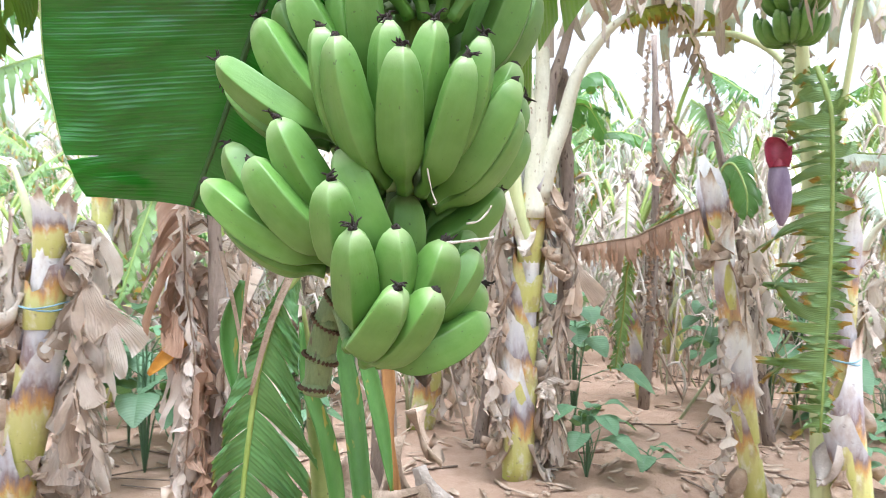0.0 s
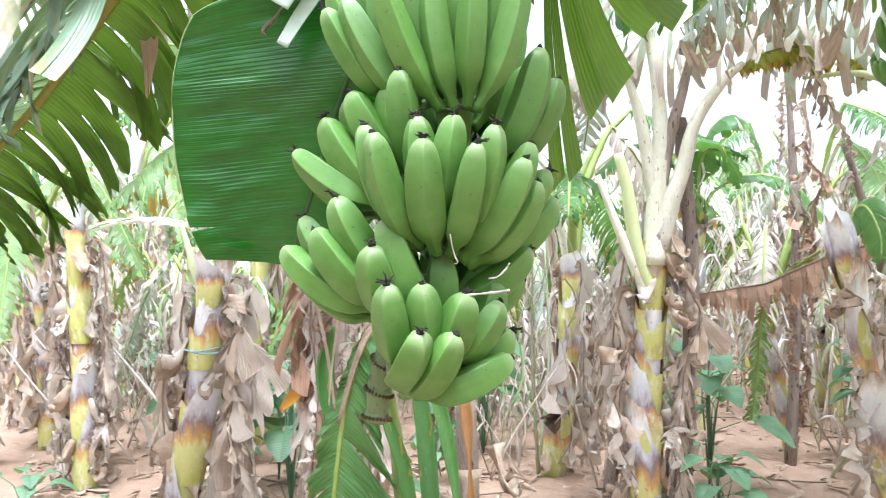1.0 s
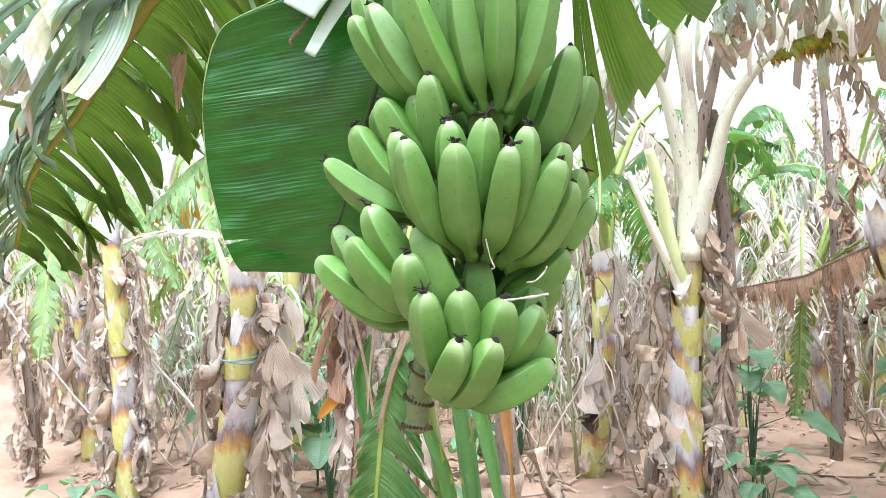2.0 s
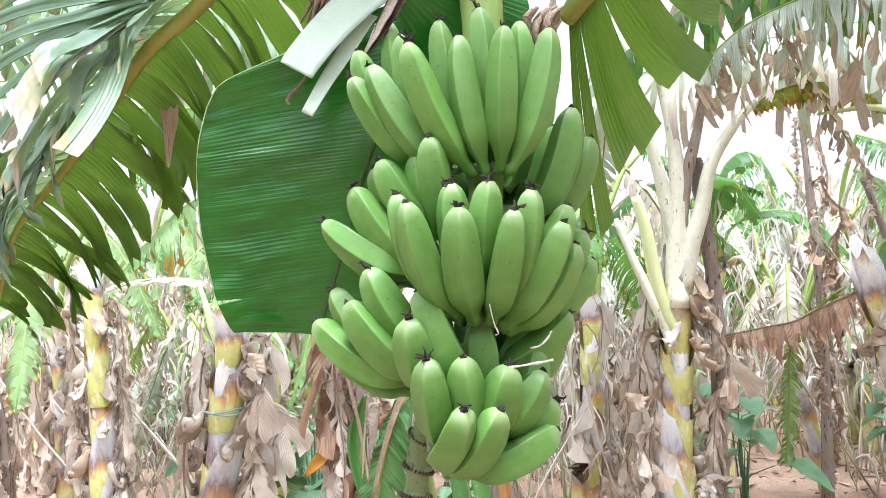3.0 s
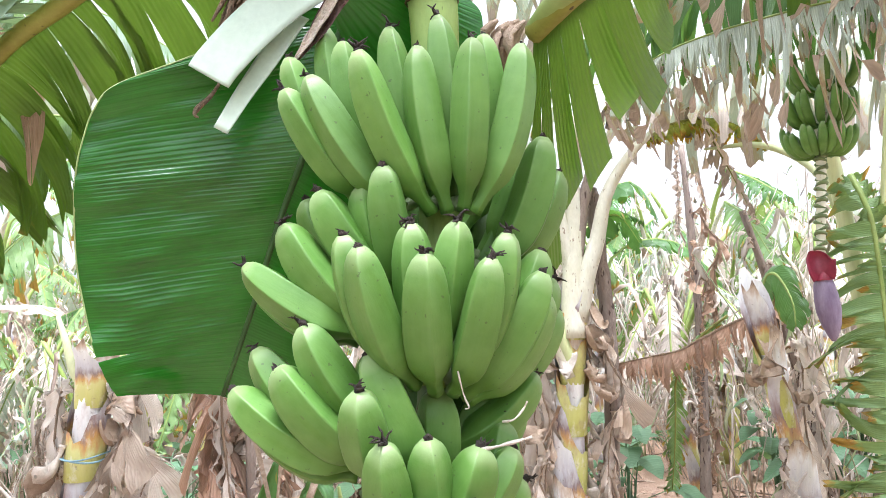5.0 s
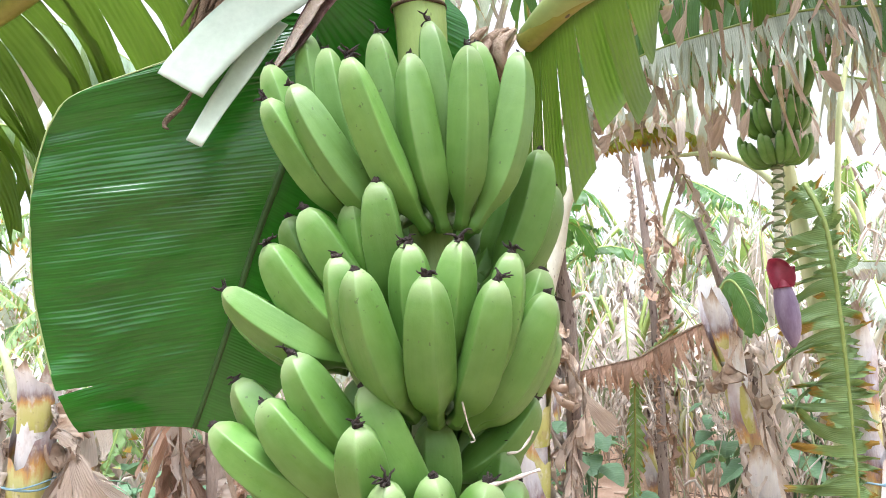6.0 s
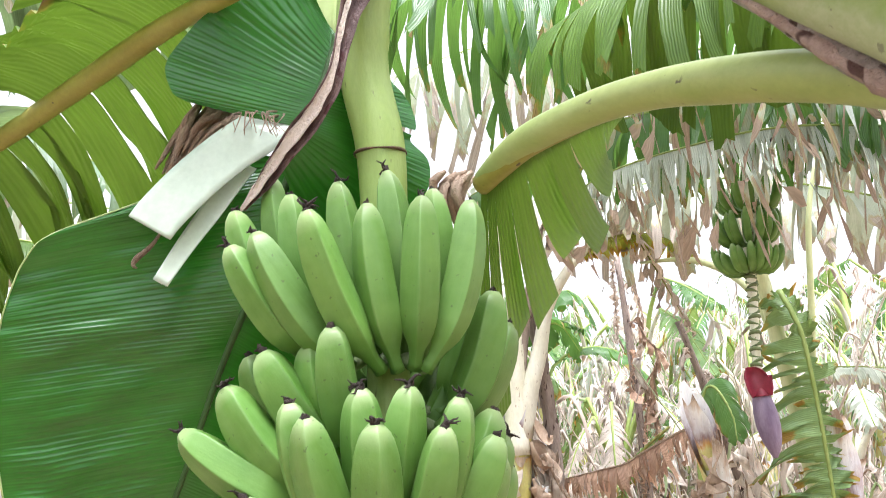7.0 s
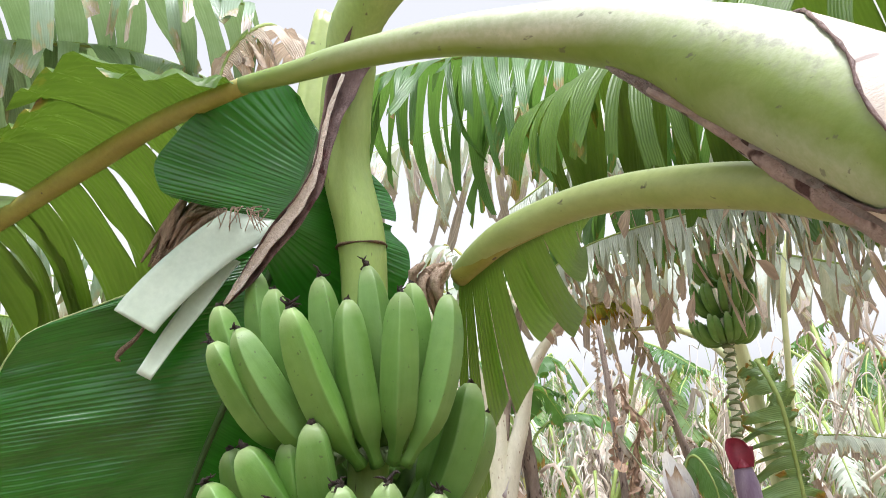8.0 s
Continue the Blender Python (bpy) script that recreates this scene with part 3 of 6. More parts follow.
# each finger: tip x y z, foot x y z
HAND_ONE = [
    (-0.252, 1.100, 2.147, -0.161, 1.130, 1.937), (-0.247, 1.050, 2.085, -0.144, 1.100, 1.932), (-0.212, 1.050, 2.101, -0.092, 1.080, 1.917),
    (-0.210, 1.170, 2.215, -0.126, 1.150, 1.948), (-0.176, 1.120, 2.173, -0.114, 1.140, 1.946), (-0.135, 1.000, 2.115, -0.052, 1.080, 1.911),
    (-0.104, 1.100, 2.182, -0.055, 1.120, 1.928), (-0.061, 1.050, 2.133, -0.030, 1.080, 1.909), (-0.033, 1.100, 2.194, -0.024, 1.120, 1.926),
    (0.014, 1.050, 2.139, -0.008, 1.080, 1.911), (0.031, 1.120, 2.170, 0.003, 1.130, 1.926), (0.083, 1.090, 2.141, 0.006, 1.080, 1.907)]
HAND_TWO = [
    (-0.242, 1.140, 1.945, -0.144, 1.160, 1.817), (-0.205, 1.060, 1.942, -0.110, 1.100, 1.812), (-0.110, 1.020, 1.965, -0.087, 1.090, 1.801),
    (-0.144, 1.070, 1.951, -0.105, 1.120, 1.803), (0.110, 1.130, 2.016, 0.022, 1.140, 1.828), (0.136, 1.200, 1.978, 0.038, 1.180, 1.825),
    (0.079, 1.200, 2.003, 0.020, 1.170, 1.850)]
HAND_THREE = [
    (-0.319, 1.140, 1.825, -0.168, 1.120, 1.737), (-0.312, 1.070, 1.845, -0.150, 1.070, 1.745), (-0.254, 1.060, 1.899, -0.144, 1.070, 1.759),
    (-0.161, 0.990, 1.872, -0.117, 1.050, 1.707), (-0.135, 0.953, 1.853, -0.081, 1.040, 1.678), (-0.075, 1.000, 1.884, -0.065, 1.060, 1.714),
    (-0.055, 0.953, 1.841, -0.055, 1.040, 1.669), (-0.015, 1.000, 1.884, -0.048, 1.060, 1.714), (0.025, 0.973, 1.833, -0.033, 1.050, 1.666),
    (0.048, 1.013, 1.867, -0.014, 1.080, 1.694), (0.095, 1.100, 1.849, -0.009, 1.110, 1.683), (0.093, 1.046, 1.816, -0.020, 1.080, 1.657),
    (0.104, 1.130, 1.787, -0.017, 1.110, 1.647), (0.127, 1.230, 1.764, -0.016, 1.150, 1.643), (0.116, 1.180, 1.811, -0.012, 1.130, 1.673)]
HAND_FOUR = [
    (-0.312, 1.100, 1.633, -0.168, 1.080, 1.556), (-0.329, 1.060, 1.677, -0.150, 1.060, 1.575), (-0.303, 1.080, 1.730, -0.155, 1.090, 1.592),
    (-0.258, 1.026, 1.707, -0.136, 1.050, 1.583), (-0.224, 1.030, 1.760, -0.125, 1.070, 1.613), (-0.144, 0.970, 1.678, -0.129, 1.050, 1.560),
    (-0.135, 1.010, 1.720, -0.069, 1.050, 1.559), (-0.060, 1.090, 1.664, -0.071, 1.110, 1.542), (0.083, 1.180, 1.673, -0.044, 1.120, 1.583),
    (0.061, 1.220, 1.627, -0.039, 1.150, 1.555)]
HAND_FIVE = [
    (-0.114, 0.951, 1.617, -0.118, 1.040, 1.479), (-0.062, 0.968, 1.618, -0.077, 1.040, 1.489), (0.000, 1.000, 1.602, -0.067, 1.050, 1.496),
    (0.029, 1.130, 1.613, -0.034, 1.100, 1.496), (0.043, 1.080, 1.584, -0.049, 1.070, 1.483), (-0.057, 0.930, 1.547, -0.127, 1.020, 1.461),
    (-0.012, 0.974, 1.540, -0.108, 1.030, 1.437), (0.054, 1.130, 1.531, -0.063, 1.090, 1.451), (0.058, 1.090, 1.491, -0.092, 1.040, 1.435)]


def finger(parent, tip, foot, width, axis_point, bow, rng, detail=1):
    """One banana: angular body on a bowed line, with a thin neck and a dried flower at its tip."""
    tip, foot = vec(tip), vec(foot)
    if detail:
        tip = foot + (tip - foot) * 1.01
    z = unit(tip - foot)
    length = np.linalg.norm(tip - foot)
    out = (tip + foot) / 2 - axis_point
    out[2] = -0.05
    x = unit(out - z * np.dot(out, z))
    y = np.cross(z, x)
    n = 24 if detail else 10
    s = np.linspace(0, 1, n)
    line = np.stack([bow * length * 4 * s * (1 - s) * (0.75 + 0.5 * (1 - s)), rng.gauss(0, 0.014) * length * np.sin(math.pi * s), s * length], 1)
    prof = [(0, 0.38), (0.06, 0.34), (0.11, 0.36), (0.16, 0.56), (0.22, 0.79), (0.30, 0.94), (0.42, 1.0), (0.60, 1.0), (0.74, 0.95), (0.84, 0.85), (0.91, 0.71), (0.96, 0.54), (0.985, 0.43), (1.0, 0.28)]
    radii = [1.06 * width / 2 * table(prof, v) for v in s]
    keels = 4 if rng.random() < 0.45 else 5
    flat = (0.72 if keels == 4 else 1.0) if detail else 0.7
    turn = math.pi / 2 + rng.gauss(0, 0.55)
    ridges = [turn + 2 * math.pi * k / keels + (rng.gauss(0, 0.10) if k else 0) for k in range(keels)] + [turn + 2 * math.pi]
    share = (0, 0.04, 0.13, 0.3, 0.5, 0.7, 0.87, 0.96) if detail else (0, 0.5)
    angles, reach, edge = [], [], []
    for q in range(keels):
        gap = ridges[q + 1] - ridges[q]
        for u in share:
            angles.append(ridges[q] + gap * u)
            reach.append(1 + flat * (math.cos(gap / 2) / math.cos((u - 0.5) * gap) - 1) - (0.012 if u == 0 and detail else 0))
            edge.append(abs(2 * u - 1))
    find = dict(zip(angles, reach))

    def angled(a, v):
        return 1 + (find[a] - 1) * min(1, 0.3 + v * 3) * (1 - 0.45 * max(0, v - 0.85) / 0.15)

    sides = len(angles)
    shape = tube(line, radii, sides, angled, (1, 0, 0), True, angles)
    ring = [(edge[k], i / (n - 1)) for i in range(n) for k in range(sides)]
    ob = part("banana", shape, SKIN, parent, uvs={"ridge": ring})
    m = Matrix([(*r, 0) for r in np.stack([x, y, z], 1)] + [(0, 0, 0, 1)])
    ob.matrix_basis = Matrix.Translation(foot - vec(parent.location)) @ m
    if detail:
        remnant(ob, line[-1], width, rng)
    return ob


def remnant(fruit, end, width, rng):
    """Blackened crumpled flower left on the tip of a fruit."""
    pieces = []
    kind = rng.random()
    size = 0.5 if kind < 0.35 else 0.8 + 0.9 * rng.random()
    stub = [end + vec((rng.gauss(0, 0.0012), rng.gauss(0, 0.0012), h)) for h in (-0.004, 0.001, 0.004, 0.007 * size)]
    pieces.append(tube(stub, [width * 0.10, width * 0.105, width * 0.07, width * 0.03], 7, lambda a, s: 1 + 0.25 * math.sin(3 * a + 9 * s)))
    lean = vec((rng.gauss(0, 0.5), rng.gauss(0, 0.5), 1.0))
    for k in range(rng.randint(3, 6) if size > 0.5 else 2):
        pos, d, curl = end + vec((0, 0, 0.002)), lean + vec((rng.gauss(0, 0.3), rng.gauss(0, 0.3), 0)), []
        for u in range(6):
            curl.append(pos.copy())
            d = unit(d + vec((rng.gauss(0, 0.5), rng.gauss(0, 0.5), rng.gauss(-0.1, 0.35))))
            pos = pos + d * 0.0031 * size * (0.7 + 0.6 * rng.random())
        pieces.append(tube(curl, [0.0022, 0.0026, 0.0021, 0.0018, 0.0014, 0.0006], 5, lambda a, s: 0.55 + 0.45 * abs(math.cos(a + 4 * s))))
    part("dried_flower", joined(*pieces), CHAR, fruit, "blackened dried flower remnant")


def build_bunch():
    rng = random.Random(7)
    bunch = thing("banana_bunch", (-0.194, 1.15, 1.363), "large bunch of unripe green bananas hanging from its stalk", "banana bunch")
    line = spline(BUNCH_AXIS, 120)
    radii = []
    for p in line:
        z = p[2]
        radii.append(0.045 if z > 2.45 else float(np.interp(z, [1.36, 1.46, 1.6, 1.9, 2.1, 2.27, 2.45], [0.020, 0.0215, 0.024, 0.031, 0.035, 0.040, 0.042])))
    upper = [i for i in range(120) if line[i][2] > 1.66 or line[i][0] > 0.2]
    cutat = upper[-1]
    part("stalk", tube(local(line[:cutat + 1], bunch), radii[:cutat + 1], 20, lambda a, s: 1 + 0.015 * math.sin(5 * a)), STALK, bunch, "smooth pale green fruit stalk")
    low = line[cutat:]
    rach = part("rachis", tube(local(low, bunch), radii[cutat:], 16, lambda a, s: 1 + 0.06 * math.sin(4 * a + 20 * s)), RACHIS, bunch, "green lower stalk cut off below the fruit")
    # node scars below the last hand, the collar above the first
    for i, f in enumerate((0.45, 0.63, 0.82, 0.99)):
        k = int(f * (len(low) - 1))
        c, t = low[k], unit(low[k] - low[k - 1])
        a1 = unit(np.cross(t, (0, 1, 0)))
        a2 = np.cross(t, a1)
        loop = []
        for q in range(88):
            a = 6.283 * q / 88
            loop.append(c + (a1 * math.cos(a) + a2 * math.sin(a)) * 0.0245 * (1 + 0.05 * math.sin(2 * a + i)) + t * (0.005 * math.sin(a + i)))
        loop.append(loop[0])
        part("scar", tube(local(loop, bunch), [0.0026 + 0.0016 * math.sin(q * 6.283 / 4) for q in range(89)], 7, up=(0, 0, 1)), SCAR, rach, "beaded brown flower scar")
        flange = [c + t * h for h in (-0.012, -0.006, -0.001, 0.004)]
        part("node", tube(local(flange, bunch), [0.0205, 0.0225, 0.0255, 0.0205], 18, lambda a, s: 1 + 0.05 * math.sin(4 * a)), RACHIS, rach)
    collar = [vec((-0.046, 1.199, 2.262)) + vec((0.0415 * math.cos(a), 0.0415 * math.sin(a), 0.004 * math.sin(a))) for a in np.linspace(0, 6.283, 33)]
    part("collar", tube(local(collar, bunch), [0.0022 + 0.0008 * math.sin(7 * i) for i in range(33)], 6), SCAR, bunch, "thin brown bract scar round the stalk")
    for hand, width, bow in ((HAND_ONE, 0.0555, 0.07), (HAND_TWO, 0.064, 0.09), (HAND_THREE, 0.061, 0.08), (HAND_FOUR, 0.066, 0.09), (HAND_FIVE, 0.062, 0.12)):
        feet = np.array([f[3:] for f in hand])
        for f in hand:
            axis = line[np.argmin(np.abs(line[:, 2] - f[5]) + (line[:, 0] > 0.1) * 9)]
            finger(bunch, f[:3], f[3:], width * (0.95 + 0.1 * rng.random()), axis, bow * (0.8 + 0.4 * rng.random()), rng)
        # the far side of the hand
        low, mean = feet[:, 2].min(), feet[:, 2].mean()
        core = line[np.argmin(np.abs(line[:, 2] - mean) + (line[:, 0] > 0.1) * 9)]
        for a in ((25, 58) if hand is HAND_FIVE else (25, 58, 92, 126) if hand is HAND_FOUR else (25, 58, 92, 126, 158)):
            d = vec((math.cos(radians(a)), math.sin(radians(a)), 0))
            span = 0.19 if hand is HAND_ONE else 0.145
            finger(bunch, core + d * 0.125 + vec((0, 0, span - 0.02 + rng.gauss(0, 0.01))), core + d * 0.035 + vec((0, 0, -0.02)), width * 0.97, core, bow, rng)
        # the cushion on which the hand sits
        pieces = []
        top = feet[:, 2].max() + 0.012
        root = line[np.argmin(np.abs(line[:, 2] - top) + (line[:, 0] > 0.1) * 9)]
        for f in feet:
            inner = root + (f - root) * 0.15
            inner[2] = root[2] - 0.3 * (root[2] - f[2])
            pieces.append(tube(local(spline([root, inner, (inner + f) / 2 + vec((0, 0, 0.004)), f], 9), bunch), np.r_[np.linspace(0.014, 0.0095, 8), 0.005], 9))
        part("crown", joined(*pieces), RACHIS, bunch, "fleshy green cushion joining the fruit")
    for path, r in (([(-0.023, 0.995, 1.697), (-0.020, 0.995, 1.681), (-0.016, 0.995, 1.664), (-0.011, 0.995, 1.652), (-0.016, 0.995, 1.650)], 0.0011), ([(0.0, 0.995, 1.600), (0.02, 1.0, 1.602), (0.045, 1.02, 1.604), (0.066, 1.03, 1.607)], 0.0022),
                    ([(0.030, 1.05, 1.625), (0.045, 1.045, 1.628), (0.058, 1.05, 1.640), (0.064, 1.05, 1.650)], 0.0015)):
        part("dry_thread", tube(local(spline(path, 14), bunch), [r * (1 + 0.3 * math.sin(i)) for i in range(14)], 6), SCRAP_PALE, bunch, "thin dry curled thread")
    return bunch


build_bunch()


# ---- the main plant: leaves, sheaths and petioles round the bunch ----
def build_main_plant():
    rng = random.Random(3)
    plant = thing("banana_plant", (0.86, 0.62, 0), "fruiting banana plant with green petioles and torn leaves", "banana plant")
    stem = spline([(0.86, 0.62, -0.05), (0.82, 0.60, 1.0), (0.77, 0.60, 1.9), (0.74, 0.62, 2.3), (0.70, 0.66, 2.6)], 30)
    part("trunk", tube(local(stem, plant), np.linspace(0.13, 0.085, 30), 20, lambda a, s: 1 + 0.03 * math.sin(3 * a + 4 * s)), SHEATH, plant, "stout yellow-green banana stem")

    def channel(a, s):
        return 1.0 - 0.22 * max(0, math.sin(a)) ** 2

    one = [(0.74, 0.60, 1.85), (0.60, 0.57, 2.03), (0.512, 0.58, 2.105), (0.470, 0.64, 2.188), (0.436, 0.70, 2.258), (0.401, 0.74, 2.307), (0.359, 0.78, 2.356), (0.308, 0.82, 2.403), (0.248, 0.86, 2.437),
           (0.179, 0.89, 2.458), (0.104, 0.92, 2.474), (0.025, 0.95, 2.481), (-0.058, 0.98, 2.482), (-0.127, 1.01, 2.481), (-0.211, 1.05, 2.485)]
    radii = np.interp(np.linspace(0, 14, 60), range(15), [0.095, 0.085, 0.074, 0.0735, 0.0735, 0.069, 0.0563, 0.0461, 0.0400, 0.0335, 0.0280, 0.0232, 0.0200, 0.0165, 0.0135])
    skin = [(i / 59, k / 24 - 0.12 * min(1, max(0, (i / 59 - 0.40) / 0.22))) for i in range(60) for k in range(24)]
    part("petiole", tube(local(spline(one, 60), plant), radii, 24, channel), WAXY_SHEEN, plant, "thick pale green arching petiole with whitish wax and painted sky sheen", uvs={"skin": skin})
    # dry outer sheath that wraps the foot of the first petiole
    whole = spline(one, 240)
    _, sd, nm = frames_of(whole, vec((0, 0, 1)))
    verts, faces, ns, nr = [], [], 64, 20
    for i in range(nr):
        for k in range(ns):
            a = 6.2832 * k / ns
            end = 65 + 27 * math.sin(a + 0.2) + 2 * math.sin(2 * a + 1) + 0.8 * math.sin(7 * a)
            q = 8 + (end - 8) * i / (nr - 1)
            j = int(q)
            r = float(np.interp(q / 239 * 59, np.arange(60), radii))
            verts.append(whole[j] + (whole[j + 1] - whole[j]) * (q - j) + (r + 0.0035) * channel(a, 0) * (math.cos(a) * sd[j] + math.sin(a) * nm[j]))
    for i in range(nr - 1):
        for k in range(ns):
            faces.append((i * ns + k, i * ns + (k + 1) % ns, (i + 1) * ns + (k + 1) % ns, (i + 1) * ns + k))
    wrap = part("sheath", (local(verts, plant), faces), CREAM, plant, "cream dry outer sheath with a brown edge")
    rim = [verts[(nr - 1) * ns + k % ns] for k in range(ns + 1)]
    part("edge", tube(local(rim, plant), [0.0022 + 0.0008 * math.sin(3 * k) for k in range(ns + 1)], 6), STRIP, wrap, "thin dark dried edge")
    two = [(0.74, 0.60, 1.72), (0.60, 0.63, 2.00), (0.515, 0.69, 2.108), (0.477, 0.76, 2.158), (0.433, 0.83, 2.197), (0.379, 0.90, 2.226), (0.328, 0.97, 2.249), (0.261, 1.03, 2.253), (0.185, 1.10, 2.241), (0.145, 1.15, 2.226), (0.115, 1.20, 2.211)]
    radii = np.interp(np.linspace(0, 10, 50), range(11), [0.075, 0.045, 0.0345, 0.0305, 0.0310, 0.0300, 0.0262, 0.0252, 0.0246, 0.0210, 0.0150])
    part("petiole", tube(local(spline(two, 50), plant), radii, 18, channel), PETIOLE, plant, "thick pale green arching petiole")
    roll = [(0.285, 0.83, 2.365), (0.324, 0.80, 2.316), (0.372, 0.77, 2.261), (0.412, 0.74, 2.199), (0.447, 0.71, 2.145), (0.479, 0.67, 2.090), (0.508, 0.63, 2.034), (0.56, 0.58, 1.93)]
    part("dry_margin", tube(local(spline(roll, 40), plant), [table([(0, 0.002), (5, 0.009), (11, 0.0125), (17, 0.016), (22, 0.019), (28, 0.0215), (39, 0.024)], i) + 0.0008 * math.sin(i * 1.3) for i in range(40)], 18,
                            lambda a, s: 1 + 0.16 * math.sin(2 * a + 3 * s) + 0.09 * math.sin(5 * a + 4 * s) + 0.04 * math.sin(9 * a)), DRYROLL, plant, "dry rolled grey-brown sheath margin")
    thick = [0.002, 0.009, 0.0125, 0.016, 0.019, 0.0215, 0.023, 0.024]
    for off, grow, mat, label in (((-0.66, -0.60, -0.75), 0.60, FLAKE, "pinkish papery layer peeling from the roll"), ((-0.10, -0.98, 0.10), 0.36, BARK, "grey split layer of the roll")):
        line = spline([vec(q) + vec(off) * 1.08 * r for q, r in zip(roll[1:], thick[1:])], 44)
        wide = [grow * table([(0, 0.006), (10, 0.012), (22, 0.019), (43, 0.024)], i) * (1 + 0.22 * math.sin(0.9 * i) + 0.16 * math.sin(2.3 * i + 1)) for i in range(44)]
        part("dry_layer", ribbon(local(line, plant), wide, off, 0.0015, -0.9, 8), mat, plant, label)
    # first leaf: from the first petiole to the far side, torn strips hanging
    first = [(-0.205, 1.048, 2.485), (-0.385, 1.20, 2.505), (-0.598, 1.37, 2.492), (-0.80, 1.47, 2.430), (-0.94, 1.50, 2.363), (-1.105, 1.58, 2.268), (-1.300, 1.63, 2.105), (-1.476, 1.66, 1.96), (-1.56, 1.68, 1.75)]
    prof = [(0, 0.01), (0.05, 0.10), (0.12, 0.28), (0.2, 0.42), (0.4, 0.52), (0.7, 0.50), (0.9, 0.36), (1, 0.14)]
    rng1 = random.Random(11)
    mid = local(first, plant)
    rib = part("leaf", tube(spline(mid, 40), np.interp(np.linspace(0, 1, 40), [0, 0.2, 0.5, 1], [0.0138, 0.0215, 0.019, 0.005]), 12), RIB, plant, "long torn leaf with a tan midrib")
    for sg, dr, fw, mat, jit, cuts, tear, gap, rag in ((1, (20, 74), 14, LEAF_OLIVE, 9, cuts_of(0.048, rng1, 0.07, 0.36), 0.22, 0.10, 0.30), (1, (20, 70), 2, LEAF_OLIVE, 13, cuts_of(0.030, rng1, 0.36, 1.0), 0.15, 0.22, 0.45), (-1, (-38, 25), 30, LEAF_OLIVE, 9, cuts_of(0.075, rng1, 0.0, 0.34), 0.55, 0.12, 0.35),
                                                  (-1, (-12, 92), 52, LEAF_SILVER, 28, cuts_of(0.019, rng1, 0.34, 1.0), 0.05, 0.40, 0.5)):
        shape, uv, span = blade(mid, sg, prof if sg > 0 or cuts[0] > 0 else [(0, 0.05), (0.03, 0.13), (0.08, 0.20), (0.2, 0.24), (0.4, 0.24)], cuts, droop=dr, tear=tear, gap=gap, fwd=fw, jitter=jit, ragged=rag, nv=14, nu=3 if tear < 0.5 else 8, crumple=0.8 if tear < 0.5 else 0.35, rng=rng1)
        part("blade", shape, mat, rib, uvs={"blade": uv, "span": span})
    for top, foot, mat, label in (([(-0.993, 1.440, 2.433), (-0.958, 1.440, 2.428), (-0.920, 1.440, 2.423)], [(-1.020, 1.270, 2.074), (-0.975, 1.260, 2.056), (-0.939, 1.260, 2.042)], LEAF_SILVER, "grey-green strip with a pale dry end"),
                                  ([(-1.047, 1.600, 2.455), (-1.006, 1.600, 2.434), (-0.963, 1.600, 2.398)], [(-0.981, 1.620, 2.131), (-0.969, 1.620, 2.092), (-0.941, 1.620, 2.203)], LEAF_RUST, "brown withered shred of leaf")):
        shape, uv, span = sheet(local(top, plant), local(foot, plant), [0, 0.45, 1], 0.12, 0.5, 0.03, (0.004, 0.03), 20, 14, (0.0, 0.01), rng1)
        part("leaf_strip", shape, mat, plant, label, uvs={"blade": uv, "span": span})
    # narrow silvery strips folded over the rib and falling outwards
    for start, bend, end, half, mat in (
            ((-0.80, 1.45, 2.52), (-0.98, 1.43, 2.55), (-1.34, 1.40, 2.46), 0.017, LEAF_SILVER),
            ((-0.83, 1.44, 2.49), (-1.00, 1.40, 2.47), (-1.40, 1.36, 2.38), 0.026, LEAF_SILVER),
            ((-0.85, 1.43, 2.47), (-1.02, 1.38, 2.42), (-1.38, 1.34, 2.30), 0.020, LEAF_SILVER),
            ((-0.86, 1.43, 2.46), (-1.02, 1.37, 2.39), (-1.36, 1.33, 2.22), 0.024, LEAF_SILVER),
            ((-0.87, 1.42, 2.45), (-1.03, 1.36, 2.35), (-1.34, 1.32, 2.12), 0.016, LEAF_SILVER),
            ((-0.87, 1.42, 2.45), (-1.02, 1.35, 2.33), (-1.27, 1.32, 2.06), 0.022, LEAF_SILVER),
            ((-0.88, 1.42, 2.44), (-1.00, 1.35, 2.32), (-1.20, 1.32, 2.10), 0.013, LEAF_GREY),
            ((-0.80, 1.50, 2.56), (-0.93, 1.52, 2.62), (-1.20, 1.50, 2.60), 0.020, LEAF_OLIVE),
            ((-0.78, 1.50, 2.56), (-0.90, 1.55, 2.68), (-1.10, 1.55, 2.72), 0.022, LEAF_SILVER)):
        line = spline([start, bend, tuple(0.5 * bend[i] + 0.5 * end[i] + (0, -0.01, 0.02)[i] for i in range(3)), end], 24)
        wide = [half * table([(0, 0.4), (0.2, 1.0), (0.7, 0.9), (1, 0.3)], i / 23) * (1 + 0.10 * math.sin(1.1 * i + 20 * half)) for i in range(24)]
        uv = [(wide[i] * (2 * k / 6 - 1), i * 0.025) for _ in (0, 1) for i in range(24) for k in range(7)]
        span = [(0.5, i / 23) for _ in (0, 1) for i in range(24) for k in range(7)]
        part("leaf_strip", ribbon(local(line, plant), wide, (0.1 + 12 * (half - 0.02), -1, 0.45), 0.0008, 0.7, 6), mat, plant, uvs={"blade": uv, "span": span})
    # second leaf: turned away, seen from beneath
    rng2 = random.Random(5)
